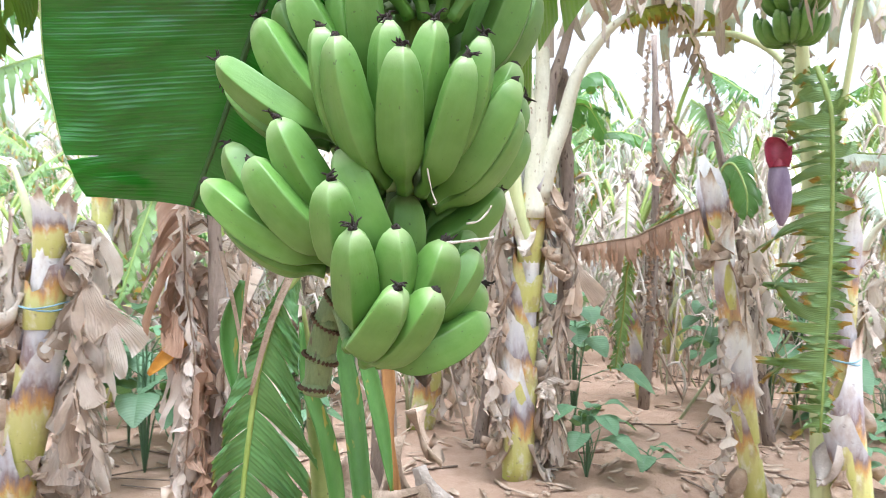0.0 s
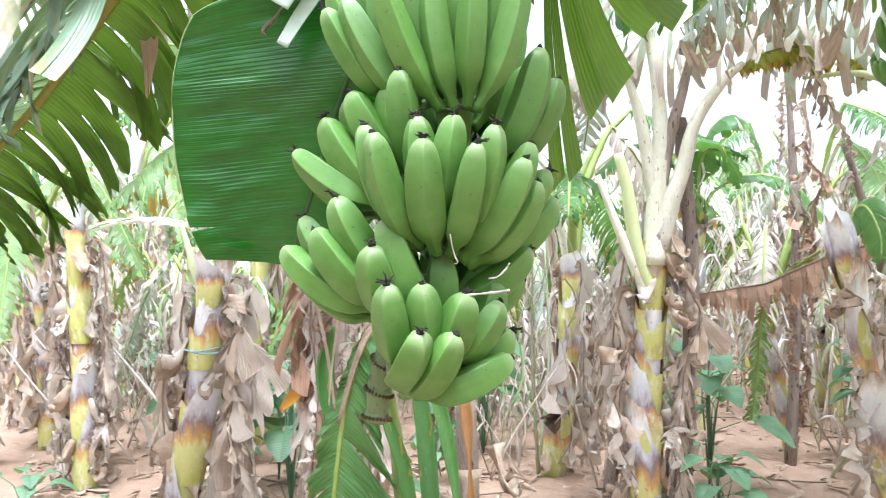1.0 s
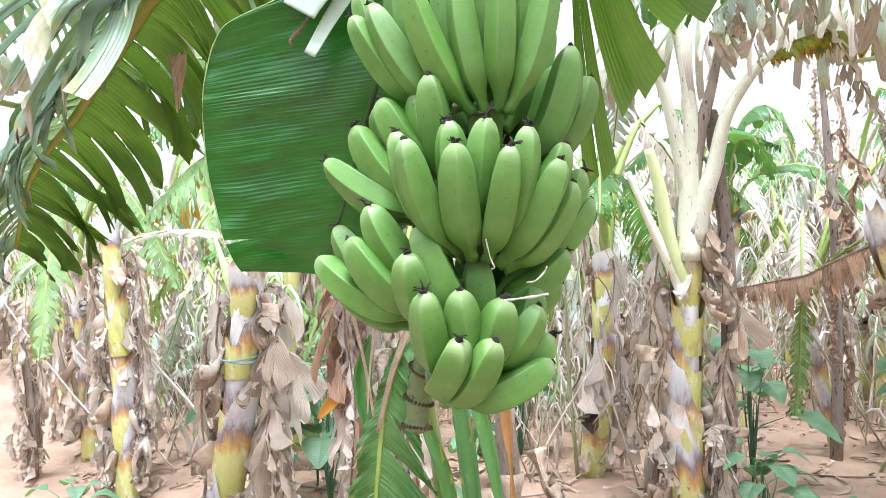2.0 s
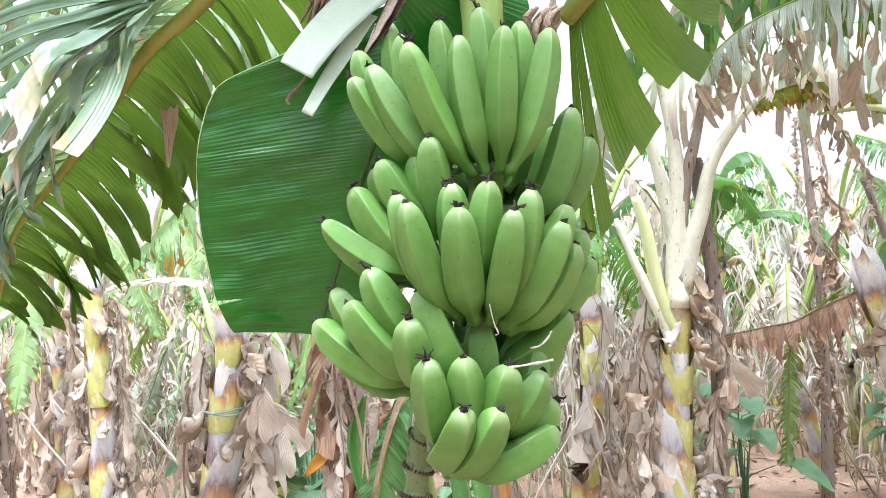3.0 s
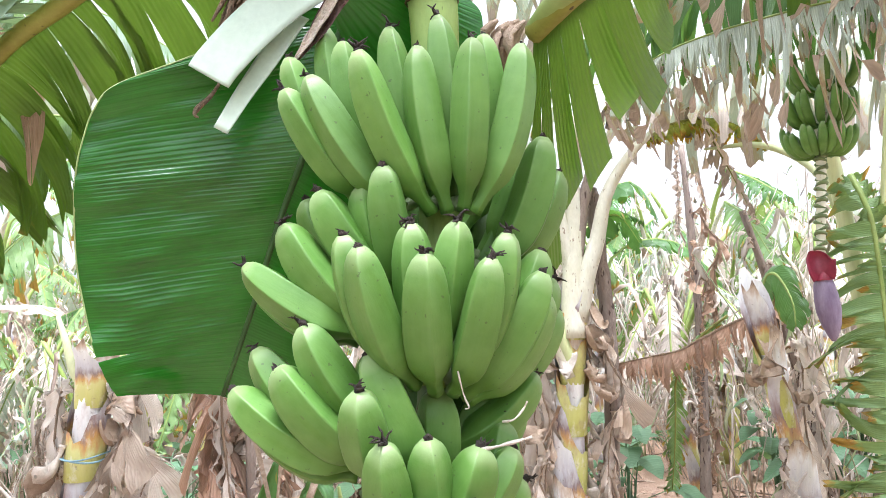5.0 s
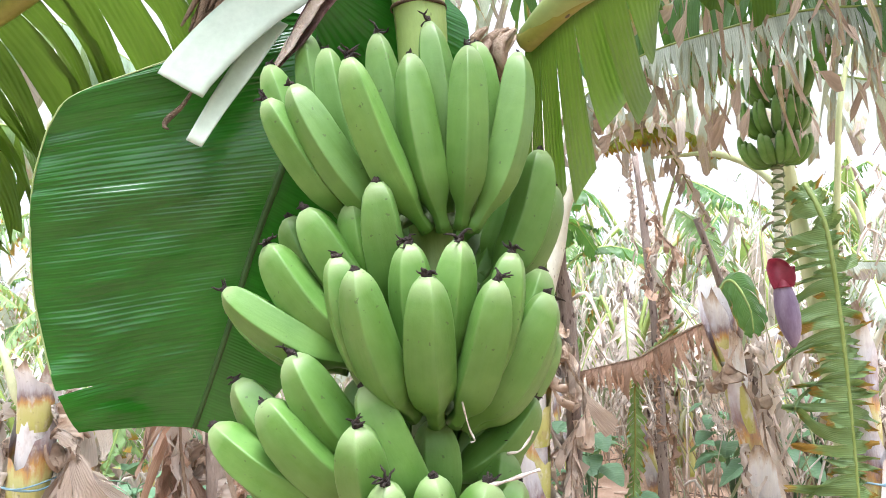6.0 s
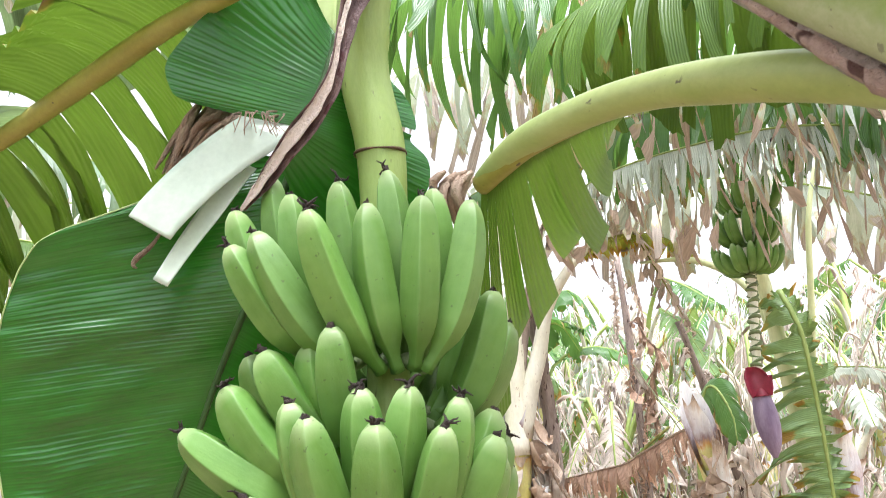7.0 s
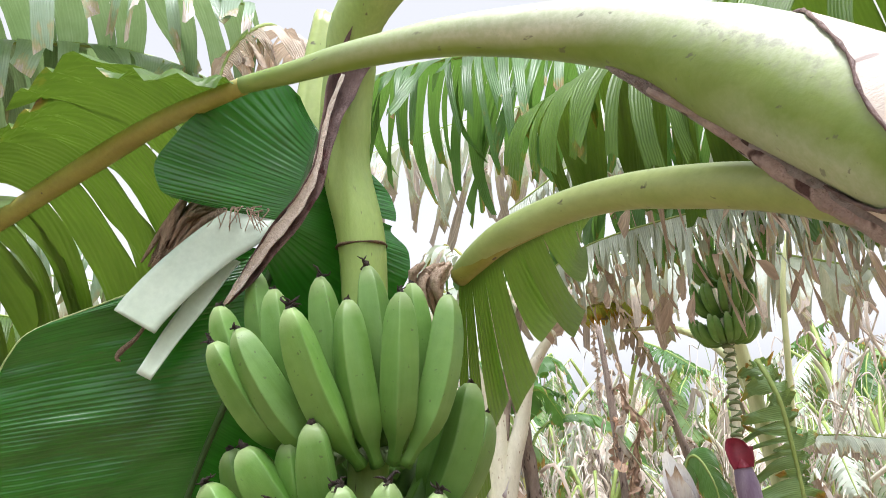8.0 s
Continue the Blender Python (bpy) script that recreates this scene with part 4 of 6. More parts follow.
    rib = part("leaf", tube(local(spline([(0.262, 1.035, 2.246), (0.185, 1.105, 2.232), (0.145, 1.155, 2.217), (0.113, 1.205, 2.203)], 20), plant), np.linspace(0.016, 0.018, 20), 10), RIB, plant, "torn olive-green leaf bending away")
    shape, uv, span = sheet(local([(0.300, 1.000, 2.236), (0.252, 1.040, 2.236), (0.200, 1.090, 2.228), (0.160, 1.135, 2.214), (0.130, 1.180, 2.203), (0.112, 1.21, 2.195)], plant),
                            local([(0.330, 1.300, 2.345), (0.420, 1.530, 2.285), (0.370, 1.525, 2.165), (0.270, 1.560, 2.045), (0.180, 1.560, 1.900), (0.100, 1.500, 1.80)], plant),
                            [0, 0.13, 0.30, 0.42, 0.55, 0.68, 0.80, 0.9, 1.0], 0.24, 0.06, 0.03, (0.0015, 0.05), 16, 160, (0.0008, 0.010), rng2)
    part("blade", shape, LEAF_OLIVE, rib, uvs={"blade": uv, "span": span})
    # the dark glossy leaf beside the bunch, its tip cut square
    dark = [(-0.191, 1.25, 2.279), (-0.209, 1.25, 2.225), (-0.242, 1.255, 2.128), (-0.276, 1.26, 2.033), (-0.31, 1.28, 1.966), (-0.343, 1.295, 1.889), (-0.377, 1.31, 1.802), (-0.411, 1.325, 1.723), (-0.445, 1.34, 1.645)]
    rim = [(-0.253, 1.240, 2.289), (-0.418, 1.190, 2.201), (-0.537, 1.155, 2.145), (-0.572, 1.153, 2.108), (-0.590, 1.157, 2.070), (-0.603, 1.160, 2.028), (-0.610, 1.166, 1.997), (-0.615, 1.172, 1.966),
           (-0.619, 1.180, 1.930), (-0.621, 1.187, 1.890), (-0.621, 1.195, 1.850), (-0.617, 1.203, 1.809), (-0.612, 1.210, 1.768), (-0.606, 1.217, 1.731), (-0.599, 1.225, 1.705), (-0.593, 1.235, 1.679), (-0.585, 1.246, 1.658)]
    mid = local(dark, plant)
    rib = part("leaf", tube(spline(mid, 30), np.linspace(0.007, 0.004, 30), 10, up=(0, -1, 0)), LEAF_RIB_DARK, plant, "glossy dark green leaf with its end cut off")
    shape, uv, span = sheet(mid, local(rim, plant), [0, 0.84, 1.0], 0.035, 0.80, 0.012, (0.0100, 0.085), 34, 400, (0.00066, 0.0098), random.Random(2))
    part("blade", shape, LEAF_DARK, rib, uvs={"blade": uv, "span": span})
    part("edge", tube(spline(local(rim, plant), 90)[:74], [0.0013] * 74, 6), EDGE, rib, "thin pale leaf edge")
    shape, uv, span = blade(mid, -1, [(0, 0.15), (0.15, 0.22), (0.5, 0.21), (1, 0.08)], [0, 0.34, 1], droop=(18, 44), up=(0, -1, 0), tear=0.9, gap=0.05, fwd=4, jitter=1, ragged=0, nv=14, nu=150, down=(0, 1, -0.1), rng=random.Random(2))
    part("blade", shape, LEAF_DARK, rib, uvs={"blade": uv, "span": span})
    # the small upper leaf behind the stalk, folded over its rib
    upper = [(-0.108, 1.19, 2.469), (-0.112, 1.19, 2.448), (-0.121, 1.19, 2.422), (-0.131, 1.19, 2.391), (-0.14, 1.19, 2.366), (-0.153, 1.19, 2.343), (-0.164, 1.19, 2.324), (-0.174, 1.19, 2.311)]
    rim = [(-0.14, 1.18, 2.534), (-0.168, 1.165, 2.554), (-0.23, 1.14, 2.53), (-0.299, 1.125, 2.482), (-0.34, 1.12, 2.431), (-0.362, 1.12, 2.391), (-0.355, 1.13, 2.353), (-0.339, 1.14, 2.342)]
    mid = local(upper, plant)
    rib = part("leaf", tube(spline(mid, 20), np.linspace(0.007, 0.006, 20), 8, up=(0, -1, 0)), LEAF_RIB_DARK, plant, "short glossy dark leaf behind the stalk")
    shape, uv, span = sheet(mid, local(rim, plant), [0, 1], 0, 0.9, 0.008, (0.003, 0.06), 26, 170, (0.0008, 0.0092), random.Random(4))
    part("blade", shape, LEAF_DARK, rib, uvs={"blade": uv, "span": span})
    shape, uv, span = sheet(local(upper[2:] + [(-0.189, 1.200, 2.295), (-0.212, 1.210, 2.262)], plant), local([(-0.033, 1.270, 2.432), (0.005, 1.290, 2.388), (0.015, 1.290, 2.343), (0.002, 1.290, 2.317), (0.032, 1.300, 2.281), (0.025, 1.300, 2.224), (-0.046, 1.300, 2.156), (-0.154, 1.300, 2.114)], plant), [0, 0.34, 1], 0.10, 0.5, 0.0, (0.004, 0.06), 20, 150, (0.0008, 0.0092), random.Random(4))
    part("blade", shape, LEAF_DARK, rib, uvs={"blade": uv, "span": span})
    # brown channelled margin that crosses in front
    strip = [(-0.014, 1.14, 2.629), (-0.055, 1.13, 2.547), (-0.078, 1.125, 2.482), (-0.093, 1.12, 2.419), (-0.109, 1.12, 2.356), (-0.137, 1.125, 2.308), (-0.183, 1.135, 2.254), (-0.224, 1.15, 2.203), (-0.255, 1.165, 2.17)]
    part("dry_margin", ribbon(local(spline(strip, 40), plant), [table([(0, 0.030), (0.12, 0.029), (0.25, 0.020), (0.375, 0.012), (0.5, 0.013), (0.62, 0.017), (0.75, 0.017), (0.88, 0.010), (1, 0.002)], i / 39) * (1 + 0.08 * math.sin(i)) for i in range(40)], (0.55, -1, 0.1), 0.004, 0.9, 8),
         STRIP, plant, "purple-brown dried sheath margin")
    lip = [(x - 0.006, y - 0.004, z - 0.004) for x, y, z in strip[1:]]
    part("dry_lip", ribbon(local(spline(lip, 36), plant), [table([(0, 0.003), (0.3, 0.005), (0.6, 0.010), (0.9, 0.006), (1, 0.0015)], i / 35) * (1 + 0.15 * math.sin(1.7 * i)) for i in range(36)], (0.2, -1, 0.2), 0.002, 0.5, 4), SCRAP_PALE, plant, "cream papery lip of the dried margin")
    # pale flat sheath behind the stalk
    sheath = spline([(-0.09, 1.26, 2.75), (-0.115, 1.25, 2.62), (-0.13, 1.24, 2.50), (-0.12, 1.24, 2.40)], 16)
    part("sheath", tube(local(sheath, plant), [0.032] * 16, 12, lambda a, s: 0.22 + 0.78 * abs(math.cos(a)), (0, -1, 0)), PETIOLE, plant, "pale green flat sheath")
    # pale straps cut from a leaf, hanging over the dark leaf

    def strap(path, widths, curl, label):
        part("strap", ribbon(local(spline(path, 26), plant), [table(widths, i / 25) for i in range(26)], (0.05, -1, 0.22), 0.0015, curl), PALE_STRAP, plant, label)

    strap([(-0.205, 1.195, 2.335), (-0.237, 1.175, 2.297), (-0.278, 1.168, 2.267), (-0.327, 1.155, 2.219), (-0.370, 1.146, 2.170), (-0.388, 1.142, 2.144)], [(0, 0.030), (0.2, 0.042), (0.5, 0.0405), (1, 0.038)], 0.06, "broad whitish-green strap of cut leaf")
    strap([(-0.257, 1.190, 2.254), (-0.272, 1.185, 2.231), (-0.308, 1.175, 2.173), (-0.342, 1.165, 2.120), (-0.375, 1.155, 2.063)], [(0, 0.020), (0.5, 0.0175), (1, 0.0125)], 0.15, "narrow whitish-green strap of cut leaf")
    hook = spline([(-0.382, 1.185, 2.153), (-0.398, 1.18, 2.126), (-0.419, 1.18, 2.108), (-0.424, 1.178, 2.097), (-0.418, 1.178, 2.092)], 14)
    part("dry_shred", tube(local(hook, plant), np.interp(np.linspace(0, 1, 14), [0, 0.5, 1], [0.002, 0.005, 0.0015]), 7), FIBRE, plant, "curled brown shred")
    # fibrous brown sheath and loose threads
    pieces = []
    for k in range(42):
        f = k / 41
        a = vec((-0.250 - 0.094 * f + rng.gauss(0, 0.006), 1.245 + 0.012 * math.sin(k), 2.350 + 0.035 * f))
        b = vec((-0.330 - 0.066 * f + rng.gauss(0, 0.008), 1.215 + 0.01 * math.cos(2 * k), 2.291 - 0.041 * f + rng.gauss(0, 0.008)))
        c = (a + b) / 2 + vec((rng.gauss(0, 0.008), rng.gauss(0, 0.01), rng.gauss(0, 0.008)))
        pieces.append(tube(local(spline([a, c, b], 7), plant), [0.004, 0.008, 0.010, 0.010, 0.008, 0.006, 0.003], 6, lambda q, s: 0.3 + 0.7 * abs(math.cos(q))))
    part("fibrous_sheath", joined(*pieces), FIBRE, plant, "shaggy dry brown fibrous sheath")
    pieces = []
    for k in range(16):
        a = vec((-0.193 - 0.005 * k + rng.gauss(0, 0.004), 1.172, 2.322 + 0.012 * rng.random()))
        pieces.append(tube(local(spline([a, a + vec((rng.gauss(0, 0.008), -0.030, -0.015)), a + vec((rng.gauss(0, 0.016), -0.045, -0.04 - 0.02 * rng.random()))], 6), plant), np.linspace(0.0016, 0.0006, 6), 5))
    part("threads", joined(*pieces), FIBRE, plant, "grey dry threads")
    # dry tuft where the second leaf begins
    pieces = []
    for k in range(14):
        a = vec((0.085 + rng.gauss(0, 0.012), 1.235 + rng.gauss(0, 0.01), 2.235))
        b = a + vec((-0.035 * rng.random(), rng.gauss(0.02, 0.02), -0.03 - 0.07 * rng.random()))
        pieces.append(tube(local(spline([a, (a + b) / 2 + vec((-0.02, -0.01, 0.005)), b], 6), plant), [0.004, 0.010, 0.013, 0.012, 0.008, 0.002], 7, lambda q, s: 0.35 + 0.65 * abs(math.cos(q))))
    part("dry_shred", joined(*pieces), SCRAP, plant, "crumpled pale brown leaf scrap")
    return plant


MAIN = build_main_plant()


# ---- plants of the plantation ----
def sheath_piece(centre, r, height, flare, rng, squash, n=8, sides=18):
    """One sheath of a stem: shell with a ragged, slightly opened rim."""
    ph = rng.random() * 6.28
    verts = []
    for i in range(n):
        f = i / (n - 1)
        for k in range(sides):
            a = 6.2832 * k / sides
            rr = r * (0.90 + 0.10 * min(1, 2.5 * f)) * (1 + 0.03 * math.sin(3 * a + ph)) + flare * f ** 4 * (0.5 + 0.5 * math.sin(a + ph))
            rag = height * 0.42 * math.sin(a + ph) + (0.026 * math.sin(5 * a + ph) + 0.018 * math.sin(11 * a + 2 * ph)) * f
            c = centre(f * height * 0.8 + rag * f)
            verts.append(c + vec((rr * math.cos(a), rr * squash * math.sin(a), 0)))
    faces = [(i * sides + k, i * sides + (k + 1) % sides, (i + 1) * sides + (k + 1) % sides, (i + 1) * sides + k) for i in range(n - 1) for k in range(sides)]
    return verts, faces


def stem_line(base, top, bow=0.04):
    base, top = vec(base), vec(top)
    return lambda z: base + (top - base) * (z / (top[2] - base[2])) + vec((bow * math.sin(math.pi * z / (top[2] - base[2])), 0, 0))


def dead_leaf(plant, at, out, length, seed, material, wide=0.09, step=0.09, nu=3, nv=7):
    """A dead leaf that hangs down along a stem: a dry rib with long crumpled shreds."""
    rng = random.Random(seed)
    at, out = vec(at), unit(vec(out))
    p = [at, at + out * 0.07 + vec((0, 0, 0.04)), at + out * 0.12 + vec((0, 0, -0.08))]
    n = 4
    for k in range(1, n + 1):
        p.append(at + out * (0.12 - 0.04 * k / n + rng.gauss(0, 0.025)) + vec((rng.gauss(0, 0.03), rng.gauss(0, 0.03), -0.08 - (length - 0.08) * k / n)))
    return leaf_parts(plant, p, [(0, 1.2 * wide), (0.15, 2.8 * wide), (0.5, 3.4 * wide), (0.85, 2.6 * wide), (1, 1.4 * wide)], material, FIBRE, (0.009, 0.003), step, seed, "dead_leaf", "", whole=True,
                      droop=(0, 80), tear=0.3, gap=0.55, fwd=62, jitter=24, ragged=0.6, crumple=0.75, nv=nv, nu=nu, up=(out[1] + 0.1, -out[0], 0.2))


def dry_curl(plant, at, out, size, seed, material, across=6):
    """A short scrap of dry sheath rolled at its end."""
    rng = random.Random(seed)
    at, out = vec(at), unit(vec(out))
    roll = 1.5 + 2.0 * rng.random()
    line = []
    ang, pos = 0.5, at.copy()
    for k in range(12):
        line.append(pos.copy())
        pos = pos + (out * math.sin(ang) * 0.7 + vec((0, 0, -math.cos(ang * 0.8)))) * size / 9
        ang += (0.04 if k < 5 else roll * 0.22)
    side = vec((-out[1], out[0], 0))
    widths = [size * (0.20 + 0.12 * math.sin(k * 0.5 + seed)) for k in range(12)]
    return part("dry_scrap", ribbon(local(line, plant), widths, tuple(out + vec((0, 0, 0.3)) + side * rng.gauss(0, 0.5)), 0.002, 0.5 + rng.random(), across), material, plant)


def arching(at, yaw, rise, reach, fall):
    """Midrib of a leaf: up and out, then over."""
    d = vec((math.cos(yaw), math.sin(yaw), 0))
    at = vec(at)
    return [at, at + d * reach * 0.12 + vec((0, 0, rise * 0.55)), at + d * reach * 0.35 + vec((0, 0, rise * 0.95)), at + d * reach * 0.65 + vec((0, 0, rise * 0.9 - fall * 0.25)), at + d * reach + vec((0, 0, rise - fall))]


def banana_plant(x, y, height, radius, seed, top=None, live=5, dead=6, mats=None, label="banana plant with a sheathed stem and hanging dead leaves", reach=1.1, size=0.28, low=0.5,
                 sheaths=None, bone=True, ties=(), curls=0, aside=False, group="banana plants of the plantation", strip=0.05, simple=False):
    rng = random.Random(seed)
    z0 = ground_height(x, y) - 0.03
    plant = thing("banana_plant", (x, y, z0), label, "banana plant", group)
    base = vec((0, 0, 0))
    top = vec(top) - vec((x, y, z0)) if top is not None else vec((rng.gauss(0, 0.12), rng.gauss(0, 0.1), height))
    h = top[2]
    line = stem_line(base, top, rng.gauss(0, 0.04))
    world0 = vec((x, y, z0))
    part("core", tube([line(h * f) for f in np.linspace(0, 0.995, 14)], np.linspace(radius * 0.9, radius * 0.62, 14), 14), SHEATH, plant)
    n = sheaths or max(3, int(h / 0.30))
    for k in range(n):
        f = (k + rng.random() * 0.3) / n
        zz = f * h
        hh = h / n * (1.5 + 0.6 * rng.random())
        hh = min(hh, h * 1.02 - zz)
        r = radius * (1.06 - 0.32 * f) + 0.010 * (k % 2)
        part("sheath", sheath_piece(lambda q, zz=zz: line(zz + q), r, hh, 0.010 + 0.026 * rng.random(), rng, 0.9, *((6, 12) if simple else (8, 18))), SHEATH, plant)
    for zt in ties:
        c = line(zt)
        loop = [c + vec((radius * 1.1 * math.cos(a), radius * 1.06 * math.sin(a), 0.012 * math.sin(2 * a))) for a in np.linspace(0, 6.283, 25)]
        part("twine", tube(loop, [0.005] * 25, 6), TIE, plant, "pale blue twine")
        loop = [c + vec((radius * 1.12 * math.cos(a), radius * 1.08 * math.sin(a), 0.014 + 0.010 * math.cos(2 * a))) for a in np.linspace(0, 6.283, 25)]
        part("twine", tube(loop, [0.004] * 25, 6), TIE, plant, "pale blue twine")
    for k in range(dead):
        zz = h * (low + (1.0 - low) * (k + rng.random()) / dead)
        a = (rng.random() * 6.28 if k % 2 else -1.57 + rng.gauss(0, 1.0)) if not aside else (3.1416 * (k % 2) + rng.gauss(0, 0.35))
        c = line(zz) + world0
        dead_leaf(plant, c + vec((math.cos(a), math.sin(a), 0)) * radius * 0.9, (math.cos(a), math.sin(a), 0), min(zz * (0.5 + 0.4 * rng.random()), 1.1), seed * 31 + k, rng.choice((LEAF_DEAD, LEAF_ASH, LEAF_ASH)), 0.06 + 0.05 * rng.random(), 0.13 if simple else 0.085, 2 if simple else 3, 5 if simple else 7)
    for k in range(curls):
        zz = h * (0.1 + 0.85 * rng.random())
        a = rng.random() * 6.28 if not aside else (3.1416 * (k % 2) + rng.gauss(0, 0.55))
        c = line(zz) + world0
        dry_curl(plant, c + vec((math.cos(a), math.sin(a), 0)) * radius * 0.95, (math.cos(a), math.sin(a), 0), 0.12 + 0.14 * rng.random(), seed * 53 + k, rng.choice((SCRAP, SCRAP_PALE)), 2 if simple else 6)
    mats = mats or (LEAF_GREY, LEAF_GREY, LEAF_FEATHER, LEAF_FEATHER, LEAF_GREEN, LEAF_GREEN, LEAF_ASH)
    tip = line(h) + world0
    a0 = rng.random() * 6.28
    for k in range(live):
        a = a0 + 2.4 * k + rng.gauss(0, 0.3)
        rise = 0.4 + 0.7 * rng.random()
        mid = arching(tip - vec((0, 0, 0.06 * (k % 3))), a, rise, reach * (0.7 + 0.6 * rng.random()), 0.3 + 1.0 * rng.random())
        pline = spline(mid[:3], 10)
        part("petiole", tube(local(pline, plant), np.linspace(radius * 0.42, 0.017, 10), 6 if simple else 8), BONE if bone and k % 2 == 0 else RIB_GREEN, plant)
        leaf_parts(plant, mid[2:], size * (0.8 + 0.5 * rng.random()), rng.choice(mats), RIB_GREEN, (0.015, 0.004), strip, seed * 17 + k, "leaf", "", whole=True,
                   droop=(10, 92), tear=0.1, gap=0.6, fwd=25, jitter=20, ragged=0.45, crumple=0.8, nv=6 if simple else 7, nu=1)
    return plant


# the plants that stand nearest
banana_plant(-2.20, 3.70, 1.75, 0.104, 21, top=(-1.93, 3.70, 1.62), live=0, dead=9, curls=26, low=0.45, ties=(1.17,), reach=0.7, aside=True, label="leaning yellow-green banana stem tied with blue twine")
banana_plant(-3.44, 4.60, 2.0, 0.085, 22, top=(-3.54, 4.60, 2.0), live=0, dead=10, curls=28, low=0.3, reach=0.8, aside=True, label="banana stem with bleached sheaths and brown dead leaves")
banana_plant(-2.75, 6.00, 1.6, 0.085, 23, top=(-2.70, 6.0, 1.6), live=2, dead=6, curls=6, reach=0.8)
banana_plant(2.10, 3.65, 1.6, 0.085, 25, top=(1.95, 3.69, 1.62), live=0, dead=0, curls=12, low=0.2, ties=(0.98,), aside=True, label="fruiting banana stem tied with blue twine")
banana_plant(1.72, 4.00, 1.3, 0.060, 26, top=(1.40, 3.95, 1.75), live=0, dead=2, curls=8, low=0.3, label="slender leaning banana stem with dead leaves")


tied = next(o for o in scene.objects if o.name == "banana_plant.001" or o.get("label", "").startswith("leaning yellow-green"))
part("petiole", tube(local(spline([(-1.95, 3.70, 1.45), (-2.03, 3.70, 1.56), (-2.107, 3.75, 1.716), (-2.207, 3.85, 1.846)], 14), tied), np.linspace(0.035, 0.012, 14), 8), PALE_STEM, tied)
leaf_parts(tied, [(-2.207, 3.85, 1.846), (-2.381, 3.95, 1.904), (-2.645, 4.05, 1.92), (-2.888, 4.10, 1.896), (-3.052, 4.12, 1.852)], 0.17, LEAF_GREY, RIB_GREEN, (0.010, 0.003), 0.12, 320, label="pale green leaf arching sideways",
           droop=(-8, 30), tear=0.3, gap=0.08, fwd=22, jitter=5, ragged=0.15, crumple=0.2, nv=8, nu=3)

slender = next(o for o in scene.objects if o.get("label", "").startswith("slender leaning"))
leaf_parts(slender, [(1.493, 4.300, 1.323), (1.502, 4.300, 1.538), (1.526, 4.280, 1.723), (1.564, 4.240, 1.890), (1.591, 4.150, 1.899), (1.619, 4.050, 1.759), (1.607, 4.000, 1.629)], [(0, 0.005), (0.3, 0.01), (0.45, 0.10), (0.65, 0.17), (0.85, 0.15), (1, 0.04)], LEAF_GREEN, RIB_GREEN, (0.016, 0.004), 0.09, 321, label="broad green leaf folded over its rib", droop=(20, 70), tear=0.6, gap=0.06, fwd=25, jitter=5, ragged=0.1, crumple=0.2, nv=8, nu=4)
leaf_parts(slender, [(2.160, 4.300, 1.854), (2.215, 4.250, 1.969), (2.347, 4.200, 1.972), (2.510, 4.150, 1.955), (2.663, 4.100, 1.918), (2.838, 4.100, 1.847)], [(0, 0.02), (0.2, 0.13), (0.6, 0.16), (1, 0.08)], LEAF_GREY, RIB_GREEN, (0.012, 0.004), 0.05, 322, label="pale silvery leaf with a hanging fringe", droop=(35, 88), tear=0.3, gap=0.15, fwd=15, jitter=8, ragged=0.3, crumple=0.4, nv=8, nu=3)


